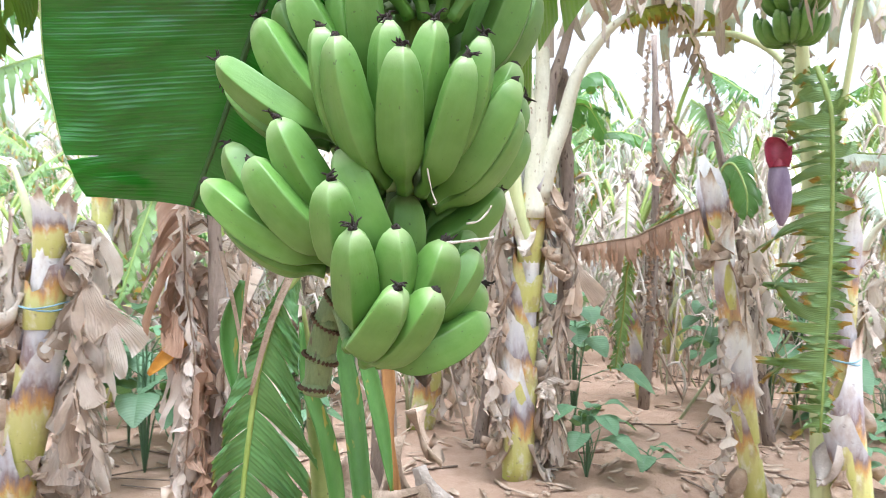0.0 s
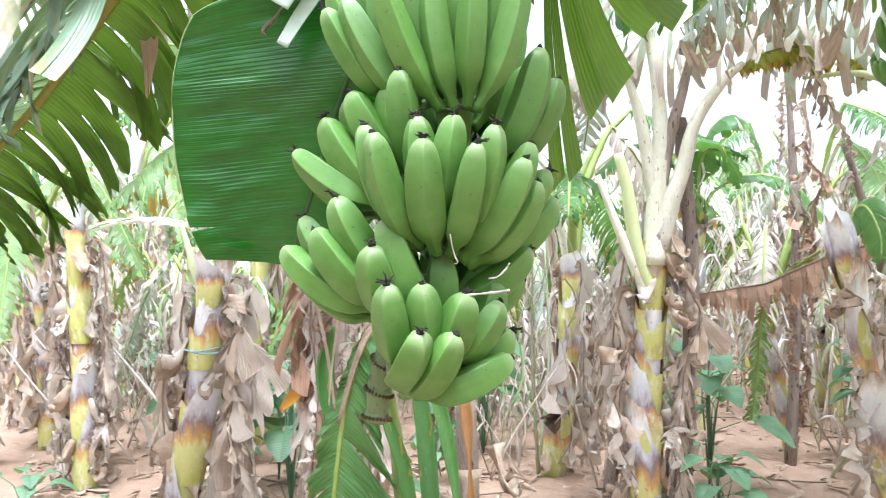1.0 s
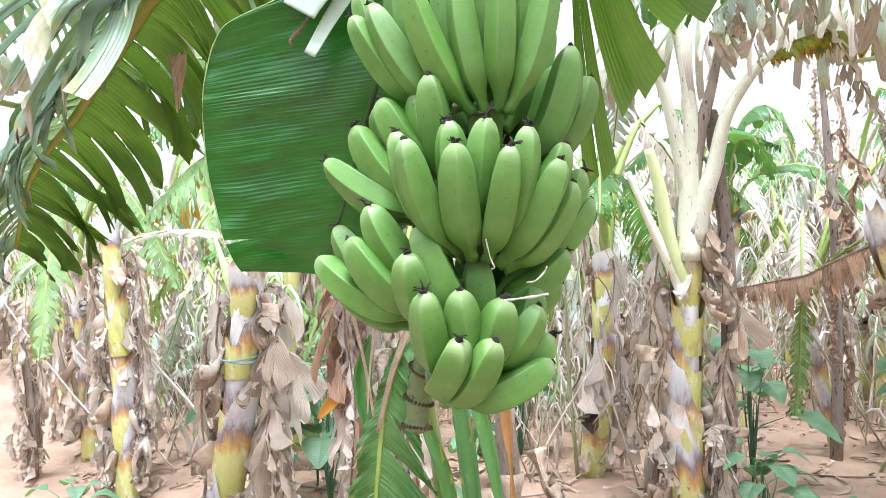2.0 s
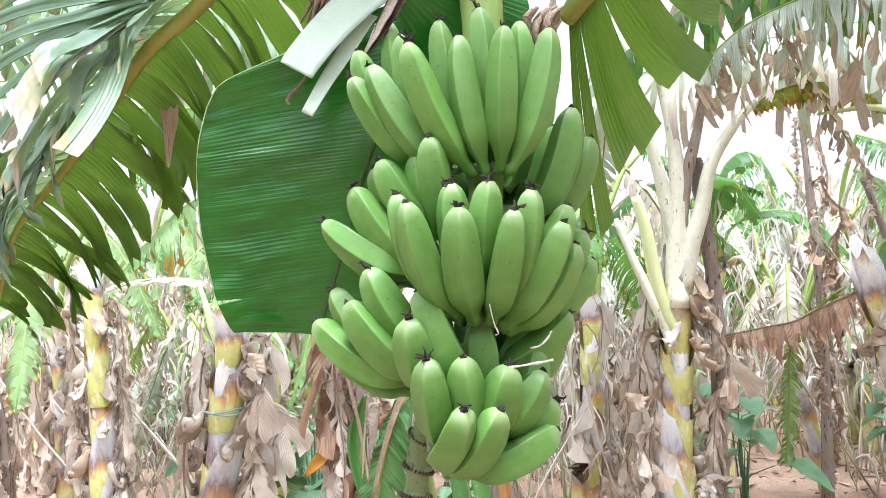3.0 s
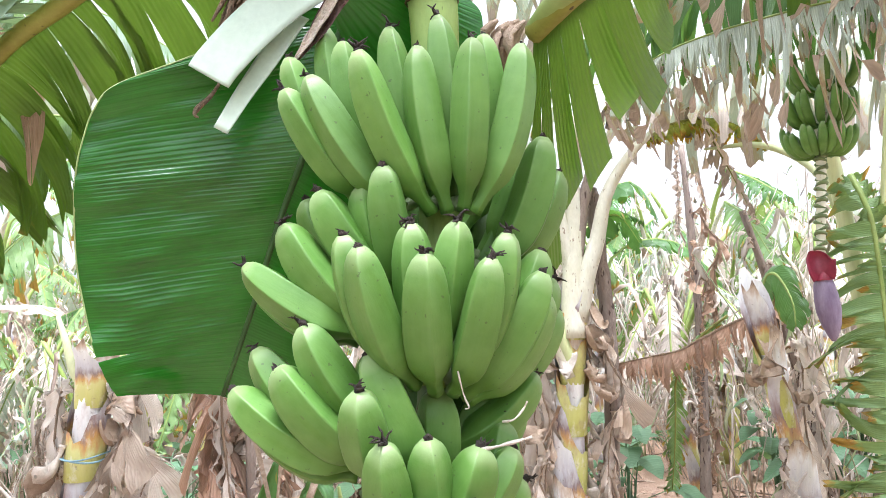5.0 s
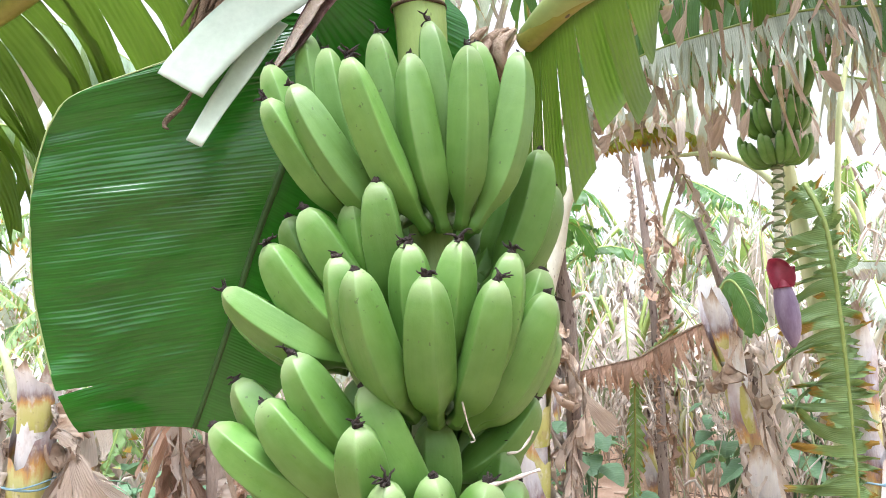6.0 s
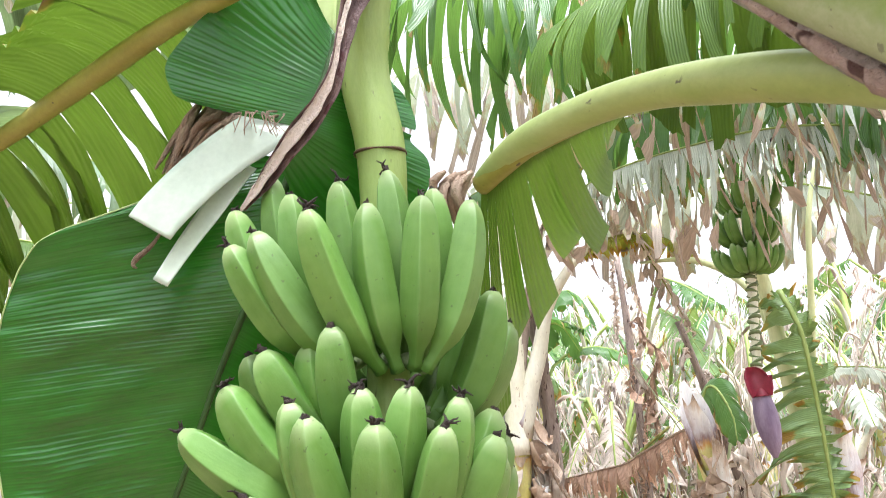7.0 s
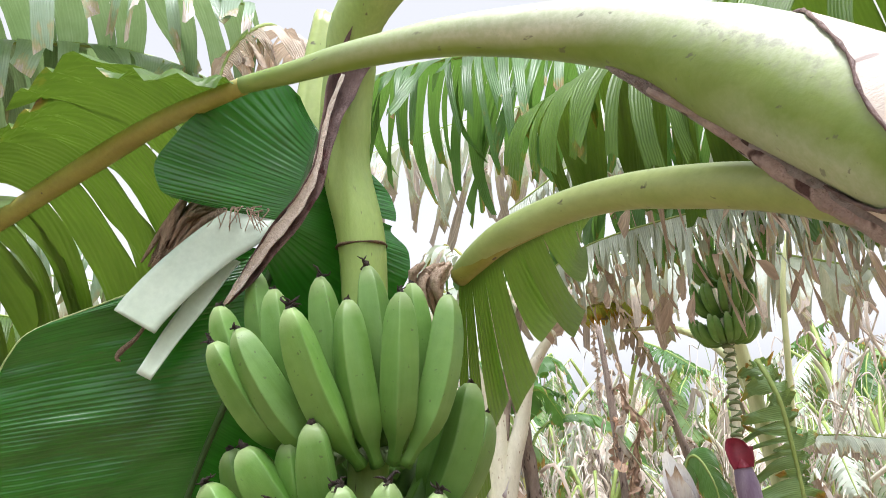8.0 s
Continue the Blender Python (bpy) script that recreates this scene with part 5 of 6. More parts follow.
def forked_plant():
    """The stem with bleached petioles that fork at its top, beside a dry grey stem."""
    p = banana_plant(0.46, 4.55, 2.0, 0.095, 24, top=(0.55, 4.50, 1.90), live=0, dead=6, curls=30, low=0.25, aside=True, label="banana stem with bleached forked petioles and dead leaves")
    for path, r0, r1, mat in (
            ([(0.53, 4.50, 1.60), (0.535, 4.50, 1.80), (0.560, 4.50, 2.12), (0.575, 4.50, 2.40), (0.56, 4.52, 2.70), (0.50, 4.54, 3.1)], 0.092, 0.032, BONE),
            ([(0.56, 4.50, 1.70), (0.62, 4.48, 1.95), (0.695, 4.47, 2.16), (0.770, 4.46, 2.44), (0.926, 4.45, 2.672), (1.04, 4.45, 2.775)], 0.074, 0.024, BONE),
            ([(0.56, 4.50, 2.05), (0.62, 4.50, 2.35), (0.70, 4.50, 2.62), (0.78, 4.50, 2.95)], 0.062, 0.022, BARK),
            ([(0.55, 4.50, 1.95), (0.50, 4.49, 2.25), (0.44, 4.48, 2.55), (0.36, 4.48, 2.80)], 0.062, 0.024, BONE),
            ([(0.50, 4.49, 1.38), (0.42, 4.46, 1.58), (0.31, 4.44, 1.846), (0.20, 4.42, 2.142)], 0.050, 0.020, BONE),
            ([(0.50, 4.49, 1.45), (0.43, 4.46, 1.66), (0.375, 4.44, 2.05), (0.325, 4.43, 2.27)], 0.062, 0.034, PALE_STEM)):
        part("petiole", tube(local(spline(path, 18), p), np.linspace(r0, r1, 18), 10, lambda a, s: 0.8 + 0.2 * abs(math.cos(a))), mat, p)
    for k, (at, yaw, reach, rise, fall, mat) in enumerate((((0.50, 4.5, 3.08), 2.2, 0.9, 0.3, 0.8, LEAF_GREY), ((0.78, 4.5, 2.93), 0.1, 0.9, 0.2, 0.9, LEAF_DEAD), ((0.36, 4.48, 2.78), 2.0, 0.6, 0.3, 0.7, LEAF_GREY))):
        leaf_parts(p, arching(at, yaw, rise, reach, fall), 0.28, mat, RIB, (0.018, 0.004), 0.045, 300 + k, whole=True, droop=(10, 88), tear=0.1, gap=0.55, fwd=22, jitter=16, ragged=0.4, crumple=0.6, nv=8, nu=2)
    leaf_parts(p, [(1.033, 4.450, 2.749), (1.147, 4.500, 2.827), (1.315, 4.550, 2.873), (1.496, 4.600, 2.874), (1.672, 4.650, 2.811), (1.801, 4.700, 2.709)], [(0, 0.06), (0.2, 0.17), (0.6, 0.19), (1, 0.06)], LEAF_YELLOW, RIB, (0.016, 0.004), 0.05, 305, label="yellow withering leaf at the end of a bleached petiole", droop=(25, 85), tear=0.15, gap=0.3, fwd=18, jitter=16, ragged=0.5, crumple=0.6, nv=8, nu=3)
    dry = thing("dry_stem", (0.68, 4.62, ground_height(0.68, 4.62)), "dead grey-brown banana stem beside a living one", "dead stem")
    part("trunk", tube(local(spline([(0.68, 4.62, -0.03), (0.72, 4.62, 0.8), (0.76, 4.62, 1.5), (0.73, 4.62, 2.1), (0.70, 4.62, 2.5)], 30), dry), [0.050 - 0.012 * i / 29 + 0.005 * math.sin(2.3 * i) for i in range(30)], 12,
                       lambda a, s: 1 + 0.12 * math.sin(4 * a + 9 * s)), BARK, dry)
    for k in range(6):
        dry_curl(dry, (0.71 + 0.03 * (k % 2), 4.57, 0.5 + 0.22 * k), (0.6 - 0.5 * (k % 3), -1, 0), 0.2, 900 + k, SCRAP)


forked_plant()


def dead_plant(x, y, height, seed, lean=(0, 0), n=8, label="dead banana plant hung with long brown leaves", group="dead plants", mats=None, slim=0.05):
    """A collapsed plant: thin grey stem with long dry leaves along it."""
    rng = random.Random(seed)
    mats = mats or (LEAF_DEAD, LEAF_ASH)
    z0 = ground_height(x, y) - 0.02
    p = thing("dead_banana_plant", (x, y, z0), label, "dead plant", group)
    line = stem_line((0, 0, 0), (lean[0], lean[1], height), 0.05)
    part("trunk", tube([line(height * f) for f in np.linspace(0, 1, 16)], [0.045 - 0.02 * f + 0.004 * math.sin(19 * f) for f in np.linspace(0, 1, 16)], 9), BARK, p)
    w = vec((x, y, z0))
    for k in range(n):
        zz = height * (0.35 + 0.65 * (k + rng.random()) / n)
        a = rng.random() * 6.28
        dead_leaf(p, line(zz) + w, (math.cos(a), math.sin(a), 0), min(zz * 0.85, 0.5 + 0.7 * rng.random()), seed * 13 + k, rng.choice(mats), slim * (1 + rng.random()), 0.065, 2)
    return p


dead_plant(-0.88, 2.60, 1.70, 61, (0.08, 0.0), 22, "dead banana plant hung with shaggy brown leaves", mats=(LEAF_RUST, LEAF_RUST, LEAF_DEAD, LEAF_ASH))
flag = next(o for o in scene.objects if o.name.startswith("dead_banana_plant"))
part("leaf_tip", ribbon(local(spline([(-0.84, 2.58, 1.21), (-0.90, 2.55, 1.18), (-0.96, 2.54, 1.12), (-1.01, 2.55, 1.07)], 12), flag), [0.026 * math.sin(0.3 + 2.6 * i / 11) for i in range(12)], (0.1, -1, 0.3), 0.001, 0.4),
     plain_mat("orange_leaf_tip", (0.62, 0.30, 0.03), (0.45, 0.20, 0.02), None, 20), flag, "bright orange withering tip")
dead_plant(1.62, 6.0, 3.0, 62, (0.02, 0), 8, "dead banana plant hung with reddish-brown leaves", mats=(LEAF_RUST, LEAF_RUST, LEAF_DEAD), slim=0.03)
dead_plant(-3.95, 5.2, 1.5, 66, (0.1, 0), 11)
dead_plant(-4.7, 6.0, 1.7, 67, (0.2, 0), 10)
dead_plant(-4.75, 5.1, 1.3, 70, (-0.1, 0), 9)
dead_plant(-5.6, 6.4, 1.5, 71, (0.1, 0), 9)
dead_plant(-2.95, 5.2, 1.3, 68, (-0.1, 0), 9)
dead_plant(-1.35, 6.3, 1.5, 69, (0.15, 0), 10)
dead_plant(0.25, 5.1, 1.55, 63, (0.05, 0), 10)
fringed = dead_plant(2.3, 5.2, 2.4, 64, (-0.5, 0), 5, mats=(LEAF_ASH,))
leaf_parts(fringed, [(2.05, 5.15, 1.75), (1.70, 5.05, 1.66), (1.403, 5.0, 1.541), (1.268, 5.0, 1.474), (1.101, 5.0, 1.444), (0.931, 5.0, 1.414), (0.776, 5.0, 1.393)], [(0, 0.10), (0.3, 0.26), (0.7, 0.26), (1, 0.10)], LEAF_RUST, FIBRE, (0.012, 0.004), 0.03, 331, "dead_leaf", "rusty dead leaf fringed with hanging shreds",
           droop=(70, 92), tear=0.05, gap=0.5, fwd=10, jitter=18, ragged=0.5, crumple=0.8, nv=8, nu=2)
leaf_parts(fringed, [(1.62, 5.12, 1.68), (1.40, 5.1, 1.52), (1.26, 5.1, 1.30), (1.233, 5.1, 1.055), (1.214, 5.1, 0.838), (1.178, 5.1, 0.568)], [(0, 0.02), (0.3, 0.09), (0.7, 0.14), (1, 0.08)], LEAF_FEATHER, RIB, (0.010, 0.003), 0.03, 332, "leaf", "narrow yellowing leaf hanging in strips",
           up=(0, -1, 0), droop=(10, 60), tear=0.1, gap=0.35, fwd=30, jitter=18, ragged=0.5, crumple=0.6, nv=8, nu=2)


# ---- leaves that hang into the view from plants beside it ----
def side_plant(x, y, height, seed, lean):
    """A plant that stands out of view; its leaves reach in."""
    p = banana_plant(x, y, height, 0.10, seed, top=(x + lean, y, height), live=0, dead=3, curls=4)
    return p


def hanging_leaf(p, root, label, mid, half, material, seed, step, droop=(25, 90), rib=0.014, **more):
    """A leaf of a side plant: petiole, long midrib and torn strips hanging."""
    opts = dict(droop=droop, tear=0.1, gap=0.5, fwd=15, jitter=10, ragged=0.4, crumple=0.5, nv=10, nu=2)
    opts.update(more)
    a, b = vec(root), vec(mid[0])
    part("petiole", tube(local(spline([a, a * 0.6 + b * 0.4 + vec((0, 0, 0.12)), b], 14), p), np.linspace(0.04, rib, 14), 10), PETIOLE, p)
    leaf_parts(p, mid, half, material, RIB_GREEN, (rib, 0.004), step, seed, "leaf", label, **opts)


RIGHT = side_plant(2.95, 2.55, 2.65, 81, -0.1)
LEFT = side_plant(-3.35, 1.95, 2.5, 82, 0.1)
ROOT_R, ROOT_L = (2.85, 2.55, 2.6), (-3.25, 1.95, 2.45)
hanging_leaf(MAIN, (0.72, 0.64, 2.5), "broad green torn leaf arching over the petioles", [(1.30, 1.15, 3.02), (1.22, 1.50, 3.14), (1.02, 1.80, 3.16), (0.75, 2.02, 3.12), (0.48, 2.2, 3.02)], [(0, 0.50), (0.3, 0.74), (0.7, 0.70), (1, 0.35)], LEAF_OLIVE, 501, 0.06, gap=0.25, ragged=0.25, nu=3, crumple=0.35)
hanging_leaf(RIGHT, ROOT_R, "long green leaf torn into narrow hanging strips", [(1.75, 2.3, 3.30), (1.10, 2.45, 3.44), (0.60, 2.5, 3.44), (0.10, 2.5, 3.38), (-0.25, 2.5, 3.25)], [(0, 0.50), (0.3, 0.80), (0.7, 0.76), (1, 0.3)], LEAF_GREEN, 502, 0.022, gap=0.45, jitter=16)
hanging_leaf(RIGHT, ROOT_R, "grey-green leaf torn into hanging strips", [(2.1, 3.0, 3.35), (1.6, 3.2, 3.60), (1.0, 3.3, 3.66), (0.4, 3.4, 3.60), (-0.2, 3.4, 3.4)], [(0, 0.5), (0.3, 0.85), (0.7, 0.8), (1, 0.3)], LEAF_GREY, 508, 0.024, gap=0.5, jitter=18)
hanging_leaf(RIGHT, ROOT_R, "grey-green leaf torn into hanging strips", [(2.9, 3.3, 3.1), (2.6, 3.9, 3.35), (2.2, 4.4, 3.40), (1.8, 4.9, 3.3), (1.5, 5.3, 3.05)], [(0, 0.5), (0.3, 0.75), (0.7, 0.7), (1, 0.3)], LEAF_GREY, 509, 0.026, gap=0.55, jitter=20)
hanging_leaf(RIGHT, ROOT_R, "withered leaf with grey and brown hanging shreds", [(2.2, 3.0, 2.92), (1.60, 3.0, 2.95), (1.15, 3.0, 2.88), (0.78, 3.0, 2.77), (0.55, 3.0, 2.60)], [(0, 0.50), (0.4, 0.58), (0.8, 0.50), (1, 0.2)], LEAF_WITHER, 503, 0.015, droop=(66, 92), rib=0.008, tear=0.01, gap=0.85, jitter=26, crumple=1.2, ragged=0.8, nu=1)
hanging_leaf(RIGHT, (-0.20, 2.5, 3.27), "dry brown leaf hanging in shreds", [(-0.28, 2.35, 3.36), (-0.36, 2.15, 3.34), (-0.45, 2.05, 3.20), (-0.50, 2.0, 3.0)], [(0, 0.2), (0.4, 0.35), (1, 0.15)], LEAF_DEAD, 505, 0.08, gap=0.8, crumple=1.2, jitter=20)
hanging_leaf(RIGHT, ROOT_R, "grey-green leaf torn into hanging strips", [(2.75, 4.0, 2.85), (2.0, 4.3, 3.12), (1.2, 4.5, 3.16), (0.5, 4.6, 3.08), (-0.2, 4.6, 2.80)], [(0, 0.5), (0.3, 0.8), (0.7, 0.7), (1, 0.3)], LEAF_GREY, 510, 0.026, gap=0.55, jitter=20)
hanging_leaf(RIGHT, ROOT_R, "green leaf torn into hanging strips", [(2.3, 2.9, 3.05), (1.75, 3.2, 3.22), (1.2, 3.5, 3.25), (0.7, 3.7, 3.16), (0.3, 3.8, 2.95)], [(0, 0.4), (0.3, 0.6), (0.7, 0.55), (1, 0.2)], LEAF_GREEN, 512, 0.022, gap=0.5, jitter=22, droop=(40, 92))
hanging_leaf(RIGHT, ROOT_R, "withered leaf with brown hanging shreds", [(2.4, 2.7, 3.1), (1.9, 2.85, 3.28), (1.4, 2.9, 3.3), (0.9, 2.95, 3.2), (0.5, 2.95, 2.95)], [(0, 0.5), (0.4, 0.75), (1, 0.3)], LEAF_WITHER, 513, 0.018, gap=0.8, jitter=24, droop=(60, 92), tear=0.02, crumple=1.1, ragged=0.7, nu=1)
hanging_leaf(LEFT, ROOT_L, "torn green leaf arching overhead", [(-2.6, 1.9, 3.1), (-2.0, 1.9, 3.45), (-1.4, 2.0, 3.55), (-0.8, 2.1, 3.50), (-0.4, 2.1, 3.38)], [(0, 0.4), (0.3, 0.7), (0.7, 0.65), (1, 0.3)], LEAF_SILVER, 511, 0.035, gap=0.5, jitter=18)
hanging_leaf(LEFT, ROOT_L, "pale torn leaf high among the canopy", [(-2.3, 2.1, 3.0), (-1.7, 2.1, 3.25), (-1.15, 2.2, 3.34), (-0.75, 2.3, 3.32), (-0.35, 2.4, 3.12)], [(0, 0.3), (0.3, 0.5), (0.7, 0.45), (1, 0.15)], LEAF_SILVER, 504, 0.04, jitter=14)
hanging_leaf(LEFT, ROOT_L, "pale grey-green leaf torn into narrow hanging strips", [(-2.75, 2.3, 2.7), (-2.3, 2.4, 2.95), (-1.8, 2.5, 3.0), (-1.3, 2.6, 2.9), (-0.9, 2.7, 2.65)], [(0, 0.4), (0.3, 0.6), (0.7, 0.55), (1, 0.15)], LEAF_SILVER, 506, 0.024, jitter=22, gap=0.6)
hanging_leaf(LEFT, ROOT_L, "olive leaf torn into hanging strips", [(-2.5, 2.7, 2.45), (-2.1, 2.8, 2.62), (-1.6, 2.9, 2.62), (-1.15, 3.0, 2.5), (-0.85, 3.05, 2.3)], [(0, 0.35), (0.3, 0.5), (0.7, 0.45), (1, 0.15)], LEAF_OLIVE, 514, 0.038, jitter=20)
hanging_leaf(LEFT, ROOT_L, "grey-green leaf with torn strips", [(-2.6, 2.6, 2.75), (-2.2, 3.1, 2.95), (-1.7, 3.5, 2.95), (-1.1, 3.7, 2.85), (-0.5, 3.8, 2.6)], [(0, 0.4), (0.3, 0.6), (0.7, 0.5), (1, 0.15)], LEAF_GREY, 507, 0.035, jitter=14)


# ---- the second bunch with its flower bud ----
def build_second_bunch():
    rng = random.Random(19)
    b = thing("banana_bunch", (1.475, 3.30, 1.60), "small bunch of green bananas with a purple flower bud", "banana bunch")
    axis = [(1.78, 3.66, 2.72), (1.74, 3.60, 2.86), (1.66, 3.50, 2.84), (1.60, 3.46, 2.70), (1.565, 3.45, 2.50), (1.55, 3.44, 2.36), (1.515, 3.40, 2.15), (1.478, 3.36, 1.95), (1.462, 3.33, 1.84)]
    line = spline(axis, 70)
    part("stalk", tube(local(line, b), np.interp(np.arange(70), [0, 30, 42, 69], [0.034, 0.030, 0.022, 0.018]), 12), BONE, b)
    for k in range(30):
        c = line[int(np.interp(k, [0, 29], [41, 69]))]
        loop = [c + vec((0.022 * math.cos(a), 0.022 * math.sin(a), 0.008 * math.sin(a * 1.0 + k * 2.2))) for a in np.linspace(0, 6.283, 15)]
        part("scar", tube(local(loop, b), [0.0062 + 0.0040 * math.sin(a + k * 2.2) for a in np.linspace(0, 6.283, 15)], 6), RACHIS, b)
    for z, n, L in ((2.72, 13, 0.30), (2.56, 16, 0.27), (2.43, 20, 0.20)):
        c = line[np.argmin(np.abs(line[25:, 2] - z)) + 25]
        for k in range(n):
            a = 6.283 * k / n + rng.gauss(0, 0.08)
            d = vec((math.cos(a), math.sin(a), 0))
            foot = c + d * 0.03 + vec((0, 0, -0.02))
            finger(b, c + d * (0.128 + 0.025 * rng.random()) + vec((0, 0, L * 0.50 + rng.gauss(0, 0.012))), foot, 0.043, c, 0.24, rng, 0)
    bud = spline([(1.462, 3.33, 1.87), (1.466, 3.325, 1.82), (1.470, 3.32, 1.76), (1.474, 3.315, 1.70), (1.478, 3.31, 1.64), (1.480, 3.31, 1.585)], 24)
    prof = np.interp(np.linspace(0, 1, 24), [0, 0.15, 0.35, 0.55, 0.75, 0.92, 1], [0.022, 0.038, 0.047, 0.048, 0.038, 0.020, 0.008])
    budob = part("flower_bud", tube(local(bud, b), prof, 18, lambda a, s: 1 + 0.06 * abs(math.sin(1.5 * a + 1.0)), (0, 1, 0)), BUD_GREY, b, "grey-purple flower bud")
    # the topmost bract, lifted and hollow, and the red foot of the next one below it
    hood = spline([(1.452, 3.292, 1.845), (1.446, 3.284, 1.875), (1.443, 3.286, 1.910), (1.446, 3.290, 1.940), (1.450, 3.280, 1.956)], 16)
    part("bract", ribbon(local(hood, b), [table([(0, 0.040), (0.25, 0.052), (0.6, 0.057), (0.9, 0.050), (1, 0.036)], i / 15) for i in range(16)], (-0.35, -1, 0.1), 0.004, 0.75, 12), BUD_RED, budob, "lifted dark red bract, hollow and rolled at its rim")
    cuff = [(1.464, 3.328, 1.880), (1.466, 3.326, 1.862), (1.467, 3.325, 1.842)]
    part("bract", tube(local(spline(cuff, 8), b), np.linspace(0.026, 0.0445, 8), 18, lambda a, s: 1 + 0.04 * math.sin(3 * a + 1)), BUD_RED, budob, "red foot of the closed bracts")
    # leaf hanging behind the bud
    leaf_parts(MAIN2, [(1.80, 3.70, 2.35), (1.81, 3.62, 2.22), (1.825, 3.58, 2.05), (1.83, 3.56, 1.58), (1.815, 3.54, 1.10), (1.79, 3.52, 0.60)], {1: [(0, 0.12), (0.15, 0.30), (0.4, 0.40), (0.8, 0.36), (1, 0.16)], -1: [(0, 0.08), (0.3, 0.16), (0.7, 0.13), (1, 0.06)]}, LEAF_FEATHER, RIB_GREEN, (0.017, 0.006), 0.028, 71,
               "leaf", "long feathered leaf yellowing at its edges", up=(0, -1, 0), droop=(0, 16), tear=0.18, gap=0.38, fwd=2, jitter=22, ragged=0.75, crumple=0.9, nv=10, nu=3, down=(0, 0.3, -1))


MAIN2 = thing("banana_plant", (1.95, 3.72, 0), "banana plant with pale petioles behind a flower bud", "banana plant", "banana plants of the plantation")
part("petiole", tube(local(spline([(1.92, 3.72, -0.02), (1.86, 3.72, 1.2), (1.76, 3.72, 2.2), (1.70, 3.7, 2.6)], 20), MAIN2), np.linspace(0.055, 0.030, 20), 12), PALE_STEM, MAIN2)
part("petiole", tube(local(spline([(1.84, 3.70, 1.6), (1.90, 3.62, 2.2), (1.96, 3.6, 2.7), (2.05, 3.6, 3.0)], 16), MAIN2), np.linspace(0.020, 0.010, 16), 10), PALE_STEM, MAIN2)
part("petiole", tube(local(spline([(1.82, 3.74, 2.0), (1.75, 3.9, 2.4), (1.60, 4.2, 2.62), (1.40, 4.6, 2.70)], 16), MAIN2), np.linspace(0.040, 0.008, 16), 10), PALE_STEM, MAIN2)
build_second_bunch()


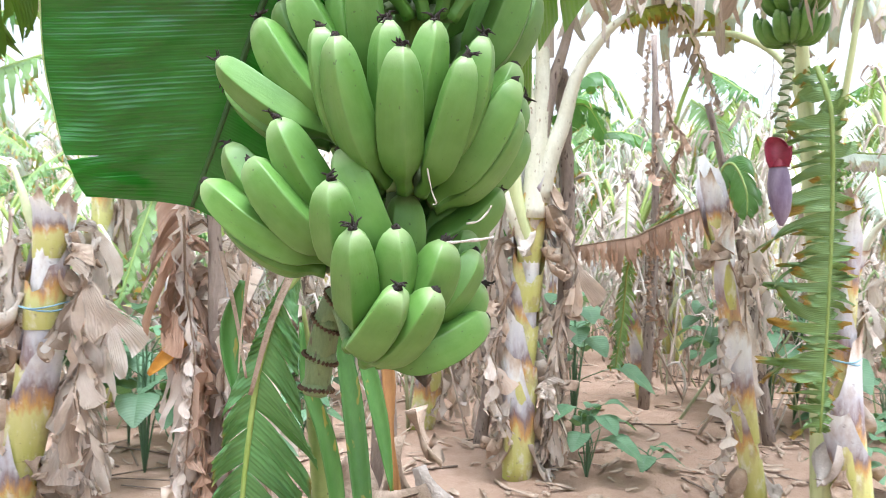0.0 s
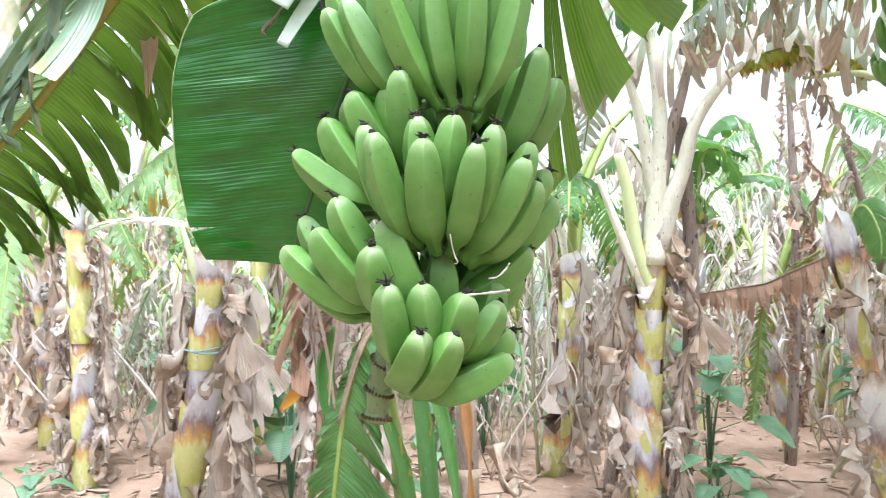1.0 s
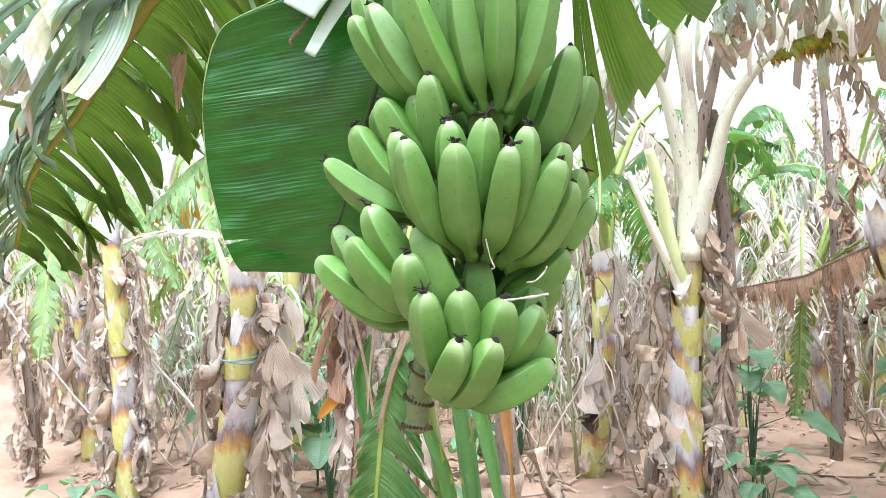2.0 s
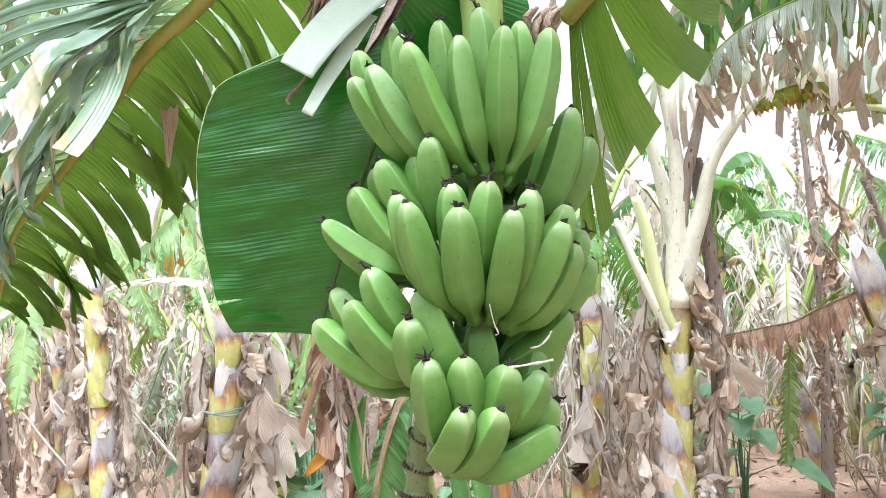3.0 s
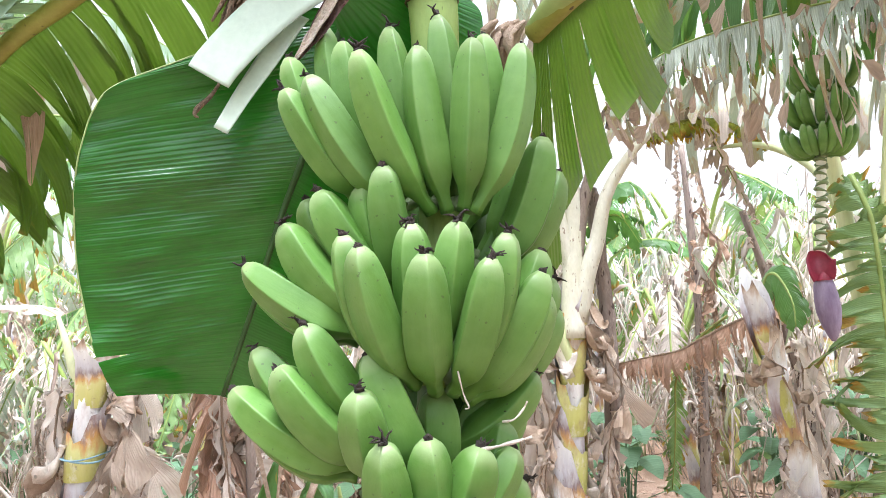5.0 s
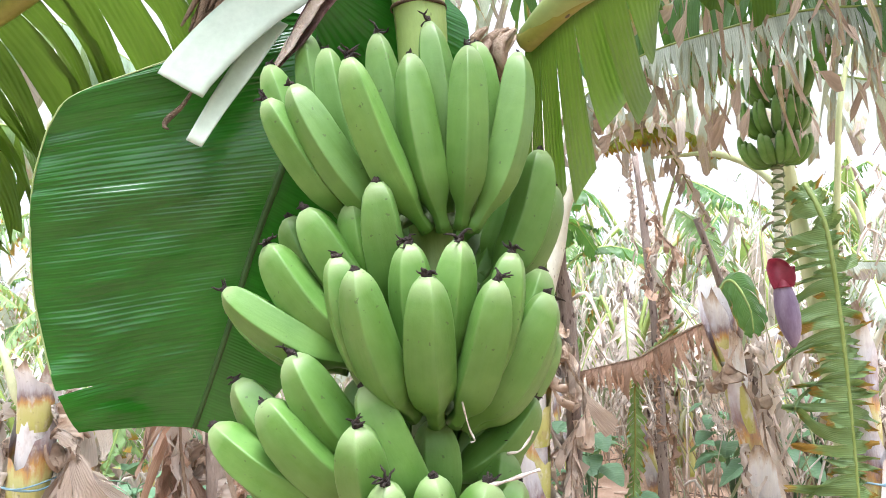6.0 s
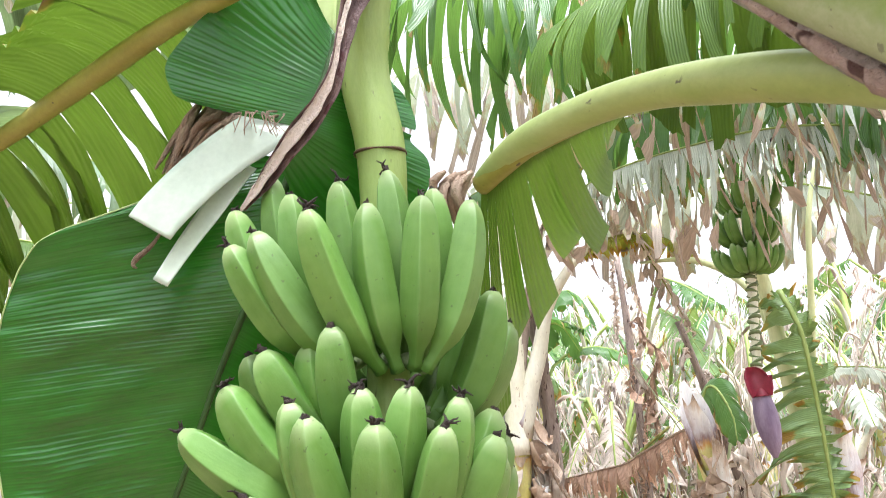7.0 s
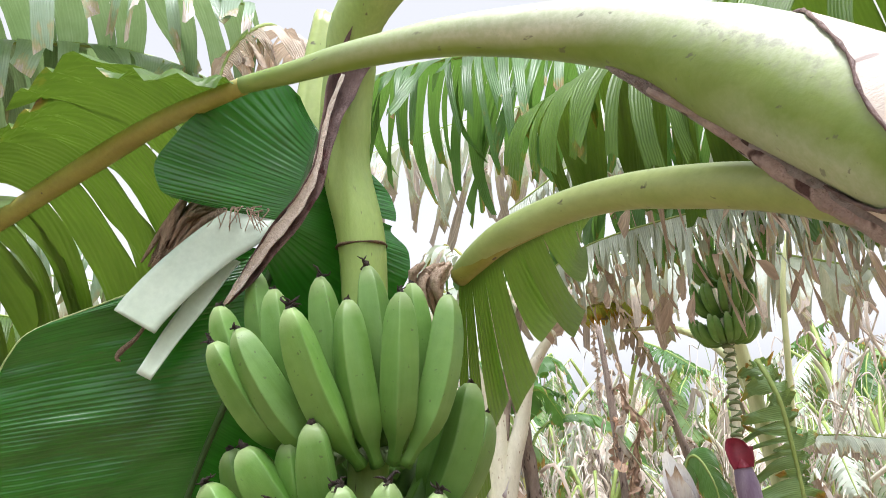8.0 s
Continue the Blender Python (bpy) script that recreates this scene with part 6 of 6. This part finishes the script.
# ---- the young plant below the bunch ----
def build_sucker():
    p = thing("young_banana_plant", (-0.22, 1.62, 0.0), "young banana plant with fresh green leaves below the bunch", "banana plant")
    part("trunk", tube(local(spline([(-0.22, 1.62, -0.02), (-0.23, 1.60, 0.5), (-0.25, 1.57, 1.0), (-0.27, 1.53, 1.3), (-0.28, 1.50, 1.45)], 24), p), np.linspace(0.045, 0.003, 24), 12), PETIOLE, p, "thin green stem")
    leaf_parts(p, [(-0.285, 1.50, 1.52), (-0.315, 1.46, 1.47), (-0.343, 1.44, 1.38), (-0.363, 1.435, 1.27), (-0.386, 1.43, 1.06), (-0.40, 1.44, 0.82)], {1: [(0, 0.01), (0.2, 0.05), (0.35, 0.10), (0.6, 0.125), (1, 0.11)], -1: [(0, 0.02), (0.15, 0.10), (0.35, 0.20), (0.7, 0.23), (1, 0.14)]}, LEAF_FRESH, RIB_GREEN, (0.009, 0.004), 0.075, 91,
               "leaf", "pleated fresh green hanging leaf", up=(0, -1, 0), droop=(5, 45), tear=0.62, gap=0.05, fwd=32, jitter=5, ragged=0.2, crumple=0.35, nv=12, nu=9, down=(0, 0.4, -1))
    for path, w in (([(-0.202, 1.50, 1.46), (-0.200, 1.50, 1.37), (-0.178, 1.47, 1.26), (-0.150, 1.42, 1.07), (-0.13, 1.40, 0.90)], 0.021), ([(-0.175, 1.50, 1.44), (-0.162, 1.50, 1.37), (-0.125, 1.47, 1.24), (-0.097, 1.44, 1.10)], 0.017),
                    ([(-0.28, 1.48, 1.42), (-0.266, 1.46, 1.31), (-0.225, 1.45, 1.20), (-0.20, 1.44, 1.06), (-0.19, 1.44, 0.90)], 0.017), ([(-0.40, 1.50, 1.50), (-0.42, 1.49, 1.40), (-0.40, 1.47, 1.26)], 0.022)):
        shape = ribbon(local(spline(path, 22), p), [w * math.sin(0.25 + 2.7 * (i / 21) ** 1.2) for i in range(22)], (0.25, -1, 0.1), 0.001, 0.7)
        part("leaf", shape, LEAF_PLAIN, p, "narrow folded green blade")
    for path, w in (([(-0.29, 1.46, 1.53), (-0.33, 1.43, 1.42), (-0.365, 1.42, 1.29)], 0.008), ([(-0.37, 1.45, 1.55), (-0.385, 1.44, 1.42), (-0.39, 1.43, 1.33)], 0.003), ([(-0.43, 1.46, 1.56), (-0.40, 1.45, 1.44), (-0.375, 1.43, 1.32)], 0.005)):
        part("dry_shred", ribbon(local(spline(path, 14), p), [w * (1 - 0.5 * i / 13) for i in range(14)], (0.2, -1, 0), 0.001, 0.3), SCRAP, p, "dry tan strip")
    for k, (at, out, size, mat) in enumerate((((-0.07, 1.78, 1.17), (0.8, -0.6, 0), 0.13, SCRAP), ((-0.12, 1.72, 1.12), (0.3, -1, 0), 0.24, SCRAP), ((-0.06, 1.80, 1.02), (0.9, -0.5, 0), 0.24, SCRAP_PALE),
                                              ((-0.20, 1.70, 1.08), (-0.2, -1, 0), 0.22, SCRAP), ((-0.13, 1.74, 0.98), (0.4, -1, 0), 0.24, SCRAP_PALE), ((-0.20, 1.68, 0.85), (0.1, -1, 0), 0.22, SCRAP))):
        dry_curl(p, at, out, size, 700 + k, mat)
    part("dry_shred", ribbon(local(spline([(-0.13, 1.70, 1.32), (-0.115, 1.68, 1.15), (-0.105, 1.66, 0.95), (-0.10, 1.66, 0.75)], 14), p), [0.010 + 0.006 * math.sin(i) for i in range(14)], (0.3, -1, 0), 0.002, 0.8), RUST, p, "rust-brown dry strip")
    part("trunk", tube(local(spline([(-0.16, 1.80, -0.02), (-0.15, 1.79, 0.6), (-0.14, 1.78, 1.05), (-0.14, 1.77, 1.30)], 14), p), np.linspace(0.05, 0.024, 14), 12), BARK, p, "dry brown stem")


RUST = plain_mat("rusty_dry_strip", (0.42, 0.22, 0.07), (0.25, 0.12, 0.05), None, 20, (1, 1, 0.3), 0.7, 0.5)
LEAF_FRESH = leaf_mat("young_green_leaf", (0.13, 0.28, 0.10), (0.07, 0.18, 0.055), (0.40, 0.30, 0.12), 0.12, rough=0.33, glow=0.28, veins=0.4, period=0.010)
LEAF_PLAIN = plain_mat("plain_green_blade", (0.13, 0.29, 0.07), (0.08, 0.20, 0.04), (0.30, 0.27, 0.05), 14, (1, 1, 0.3), 0.4, 0.2)
build_sucker()


# ---- weeds and litter ----
def weed(x, y, height, n, seed, size=0.11, label="broad-leaved green weed on bare soil"):
    rng = random.Random(seed)
    z0 = ground_height(x, y) - 0.01
    p = thing("weed", (x, y, z0), label, "weed", "weeds between the rows")
    for k in range(n):
        a, f = 2.4 * k + rng.gauss(0, 0.4), (k + 1) / n
        d = vec((math.cos(a), math.sin(a), 0))
        top = vec((rng.gauss(0, 0.04), rng.gauss(0, 0.04), height * (0.35 + 0.65 * f)))
        s = size * (1.2 - 0.4 * f) * (0.8 + 0.5 * rng.random())
        end = top + d * s * 0.9 + vec((0, 0, s * 0.5))
        stem = tube(spline([(0, 0, 0), top * 0.6, top, end], 9), np.linspace(0.007, 0.003, 9), 5)
        mid = [end, end + d * s * 0.6 + vec((0, 0, s * 0.15)), end + d * s * 1.2 + vec((0, 0, -s * 0.15)), end + d * s * 1.7 + vec((0, 0, -s * 0.55))]
        prof = [(0, 0.15 * s), (0.12, 0.6 * s), (0.35, 0.72 * s), (0.65, 0.5 * s), (0.9, 0.18 * s), (1, 0.01)]
        halves = [blade(mid, sg, prof, [0, 1], droop=(-15, 20), tear=1.0, gap=0, fwd=20, jitter=4, ragged=0, nv=3, nu=9, rng=rng) for sg in (1, -1)]
        shape = joined(halves[0][0], halves[1][0], stem)
        blank = [(0, 0)] * len(stem[0])
        part("leaf", shape, LEAF_WEED, p, uvs={"blade": halves[0][1] + halves[1][1] + blank, "span": halves[0][2] + halves[1][2] + blank})
    return p


w1 = weed(-2.15, 5.05, 0.85, 12, 201, 0.16)
w2 = weed(-1.75, 4.85, 0.55, 9, 202, 0.15)
w3 = weed(-3.60, 4.20, 0.22, 7, 203, 0.09)
w4 = weed(1.25, 4.55, 0.12, 6, 204, 0.07)
w5 = weed(0.95, 5.4, 0.95, 13, 205, 0.15)
weed(-1.86, 4.6, 0.95, 18, 206, 0.19, "tall blue-green weed with broad leaves")


def scatter_weeds():
    rng = random.Random(31)
    for k, (x, y, s) in enumerate(((-1.25, 4.3, 0.9), (-2.9, 4.1, 0.7), (-1.5, 5.4, 0.9), (-1.0, 5.2, 0.7), (0.95, 6.3, 0.8), (-2.6, 5.3, 0.8), (2.35, 4.2, 0.6), (-3.0, 5.6, 0.8))):
        copy_thing((w2, w4, w3)[k % 3], Matrix.Translation((x, y, ground_height(x, y) - 0.01)) @ Matrix.Rotation(2.1 * k, 4, "Z") @ Matrix.Scale(s, 4))
    for k in range(44):
        y = 4.4 + 8 * rng.random() ** 1.3
        x = (rng.random() * 2 - 1) * y * 0.85
        if (0.9 < x - 0.05 * y < 1.8 and y < 8) or (x < -1 and y < 5.6):
            continue
        copy_thing((w1, w2, w3, w5)[k % 4], Matrix.Translation((x, y, ground_height(x, y) - 0.01)) @ Matrix.Rotation(rng.random() * 6.28, 4, "Z") @ Matrix.Scale(0.6 + 0.7 * rng.random(), 4))


scatter_weeds()


def litter():
    """Dry leaf scraps, stalks and twigs strewn over the soil."""
    rng = random.Random(88)
    flat, sticks = [], []
    for k in range(2200):
        y = 2.6 + 9 * rng.random() ** 1.2
        x = (rng.random() * 2 - 1) * y * 0.85
        z = ground_height(x, y)
        a, L = rng.random() * 6.28, 0.025 + 0.12 * rng.random() ** 2
        d = vec((math.cos(a), math.sin(a), 0))
        c = vec((x, y, z + 0.012))
        line = [c - d * L, c + vec((0, 0, 0.02 * rng.random())), c + d * L + vec((0, 0, 0.03 * rng.random()))]
        flat.append(ribbon(spline(line, 6), [0.004 + 0.016 * rng.random() for i in range(6)], (rng.gauss(0, 0.4), rng.gauss(0, 0.4), 1), 0.002, rng.gauss(0, 0.8), 2))
    for k in range(100):
        y = 3 + 8 * rng.random()
        x = (rng.random() * 2 - 1) * y * 0.8
        a, L = rng.random() * 6.28, 0.15 + 0.4 * rng.random()
        pts = []
        for q in (-1, 0, 1):
            px, py = x + math.cos(a) * L * q + rng.gauss(0, 0.02), y + math.sin(a) * L * q
            pts.append((px, py, ground_height(px, py) + 0.012))
        sticks.append(tube(spline(pts, 6), [0.004 + 0.004 * rng.random()] * 6, 5))
    tagged(part("leaf_litter", joined(*flat), SCRAP), "dry brown leaf scraps strewn on soil", "leaf litter", "", "stuff")
    tagged(part("fallen_twigs", joined(*sticks), TWIG), "thin dry stalks lying on soil", "twigs", "", "stuff")


litter()


def thicket():
    """Leaning dry stalks with hanging shreds between the rows, too many to count."""
    rng = random.Random(404)
    pieces = []
    for k in range(1150):
        y = 5.2 + 6.5 * rng.random()
        x = (rng.random() * 2 - 1) * y * 0.75
        if (0.75 < x - 0.05 * y < 1.45 and y < 8) or (-1.8 < x < -0.75 and y < 6.6):
            continue
        tall = k % 4 == 0 and x > 0.3
        if x > 0.3 and y < 6.6 and k % 2:
            continue
        h = (1.6 + 1.6 * rng.random()) if tall else (0.5 + 1.7 * rng.random() ** 1.3) * (0.9 if x < 0 else 1.1)
        z = ground_height(x, y) - 0.02
        lean = vec((rng.gauss(0, 0.35), rng.gauss(0, 0.2), 1.0)) * h
        base = vec((x, y, z))
        line = spline([base, base + lean * 0.5 + vec((rng.gauss(0, 0.05), 0, 0)), base + lean], 6)
        r = 0.005 + 0.011 * rng.random() ** 2
        pieces.append(tube(line, np.linspace(r, r * 0.4, 6), 5))
        for q in range(rng.randint(4, 8) if tall else rng.randint(1, 4)):
            at = line[rng.randint(2, 5)]
            L = 0.12 + 0.35 * rng.random() ** 1.5
            a = rng.random() * 6.28
            d = vec((math.cos(a), math.sin(a), 0))
            path = [at, at + d * L * 0.3 + vec((0, 0, 0.05)), at + d * L * 0.5 + vec((rng.gauss(0, 0.03), 0, -L * 0.4)), at + d * L * 0.45 + vec((rng.gauss(0, 0.05), 0, -L))]
            w = 0.005 + 0.017 * rng.random() ** 2
            pieces.append(ribbon(spline(path, 7), [w * (0.5 + 0.5 * math.sin(0.5 + 0.45 * i)) for i in range(7)], (rng.gauss(0, 0.7), -1, 0.2), 0.002, rng.gauss(0, 0.9), 2))
    tagged(part("dry_thicket", joined(*pieces), THICKET), "tangle of dry stalks with pale and green leaf shreds", "dry stalks", "", "stuff")


thicket()

leafy = banana_plant(1.06, 7.0, 1.9, 0.07, 96, top=(1.11, 7.0, 1.95), live=0, dead=4, curls=4, label="slim banana plant with broad green leaves in the gap", simple=True)
for k, (mid, half) in enumerate((([(1.11, 7.0, 1.93), (1.10, 7.0, 2.40), (1.186, 7.0, 2.76), (1.362, 6.98, 2.924), (1.521, 6.95, 2.834), (1.62, 6.9, 2.58)], 0.30),
                                 ([(1.11, 7.0, 1.93), (1.09, 6.9, 2.34), (1.15, 6.8, 2.582), (1.272, 6.7, 2.558), (1.39, 6.6, 2.32)], 0.26),
                                 ([(1.11, 7.0, 1.93), (1.00, 7.05, 2.30), (0.80, 7.1, 2.62), (0.50, 7.1, 2.70), (0.2, 7.1, 2.45)], 0.30),
                                 ([(1.11, 7.0, 1.93), (1.25, 7.1, 2.25), (1.60, 7.2, 2.40), (1.95, 7.2, 2.30), (2.25, 7.2, 1.95)], 0.30))):
    leaf_parts(leafy, mid, [(0, 0.01), (0.3, 0.02), (0.42, 0.5 * half), (0.65, half), (0.85, 0.8 * half), (1, 0.12)], LEAF_GREEN, RIB_GREEN, (0.022, 0.005), 0.07, 340 + k, whole=True, droop=(12, 62), tear=0.3, gap=0.18, fwd=25, jitter=10, ragged=0.25, crumple=0.4, nv=8, nu=2)


# ---- rows behind ----
def far_plants():
    """Model plants, set out again and again in uneven rows."""
    models = []
    for k in range(6):
        models.append(banana_plant(-6.6 + 2.5 * k, 8.2 + 0.9 * (k % 2), 1.45 + 0.2 * (k % 3), 0.08 + 0.01 * (k % 2), 40 + k, live=5, dead=5, curls=6, low=0.3, reach=1.15, size=0.38, sheaths=5, strip=0.042, simple=True))
    for k in range(3):
        models.append(dead_plant(-4.1 + 3.1 * k, 7.1 + 0.3 * k, 1.4 + 0.35 * k, 140 + k, (0.25 - 0.2 * k, 0.1), 9))
    young = [banana_plant(-3.2 + 4.9 * k, 5.7 + 0.6 * k, 0.75 + 0.2 * k, 0.055, 160 + k, live=6, dead=0, reach=0.75, size=0.24, sheaths=3, bone=False, strip=0.05, simple=True, mats=(LEAF_GREY, LEAF_GREY, LEAF_FEATHER, LEAF_ASH),
                          label="low young banana plant with torn pale green leaves", group="young banana plants") for k in range(2)]
    rng = random.Random(77)
    spots = []
    for row in range(11):
        y = 5.6 + 1.45 * row
        x = -0.98 * y + rng.random()
        while x < 0.98 * y:
            px, py = x + rng.gauss(0, 0.25), y + rng.gauss(0, 0.35)
            if all((px - q.location.x) ** 2 + (py - q.location.y) ** 2 > 0.5 for q in models) and not (row < 2 and -1.7 < px < -0.4) and not (0.85 < px - 0.05 * py < 1.75 and py < 8.5):
                spots.append((px, py))
            x += 1.2 + 0.7 * rng.random()

    def plant_copy(model, x, y, s):
        copy_thing(model, Matrix.Translation((x, y, ground_height(x, y) - 0.03)) @ Matrix.Rotation(rng.random() * 6.28, 4, "Z") @ Matrix.Scale(s, 4))

    for k, (px, py) in enumerate(spots):
        plant_copy(models[rng.choice((0, 1, 2, 3, 4, 5, 0, 1, 2, 3, 4, 5, 6, 7, 8))], px, py, 0.8 + 0.3 * rng.random() + 0.012 * py)
    for k in range(16):
        py = 5.2 + 5.0 * rng.random()
        px = (rng.random() * 2 - 1) * py * 0.8
        if not (0.85 < px - 0.05 * py < 1.55 and py < 8.5) and not (-1.7 < px < -0.6 and py < 6.5):
            plant_copy(young[k % 2], px, py, 0.8 + 0.5 * rng.random())
    # taller rows that close the distance
    for k in range(34):
        a = radians(-58 + 116 * k / 33)
        d = 15 + 6 * rng.random()
        plant_copy(models[k % 6], d * math.sin(a), d * math.cos(a), 1.45 + 0.3 * rng.random())
    # and unseen rows behind the camera, added to hold back frontal sky light
    for k in range(21):
        a = radians(75 + 210 * k / 20)
        d = (2.6, 3.6, 5.0)[k % 3] + 0.5 * rng.random()
        plant_copy(models[k % 6], d * math.sin(a) * 1.15, d * math.cos(a) - 0.4, 1.15 + 0.25 * rng.random())


far_plants()
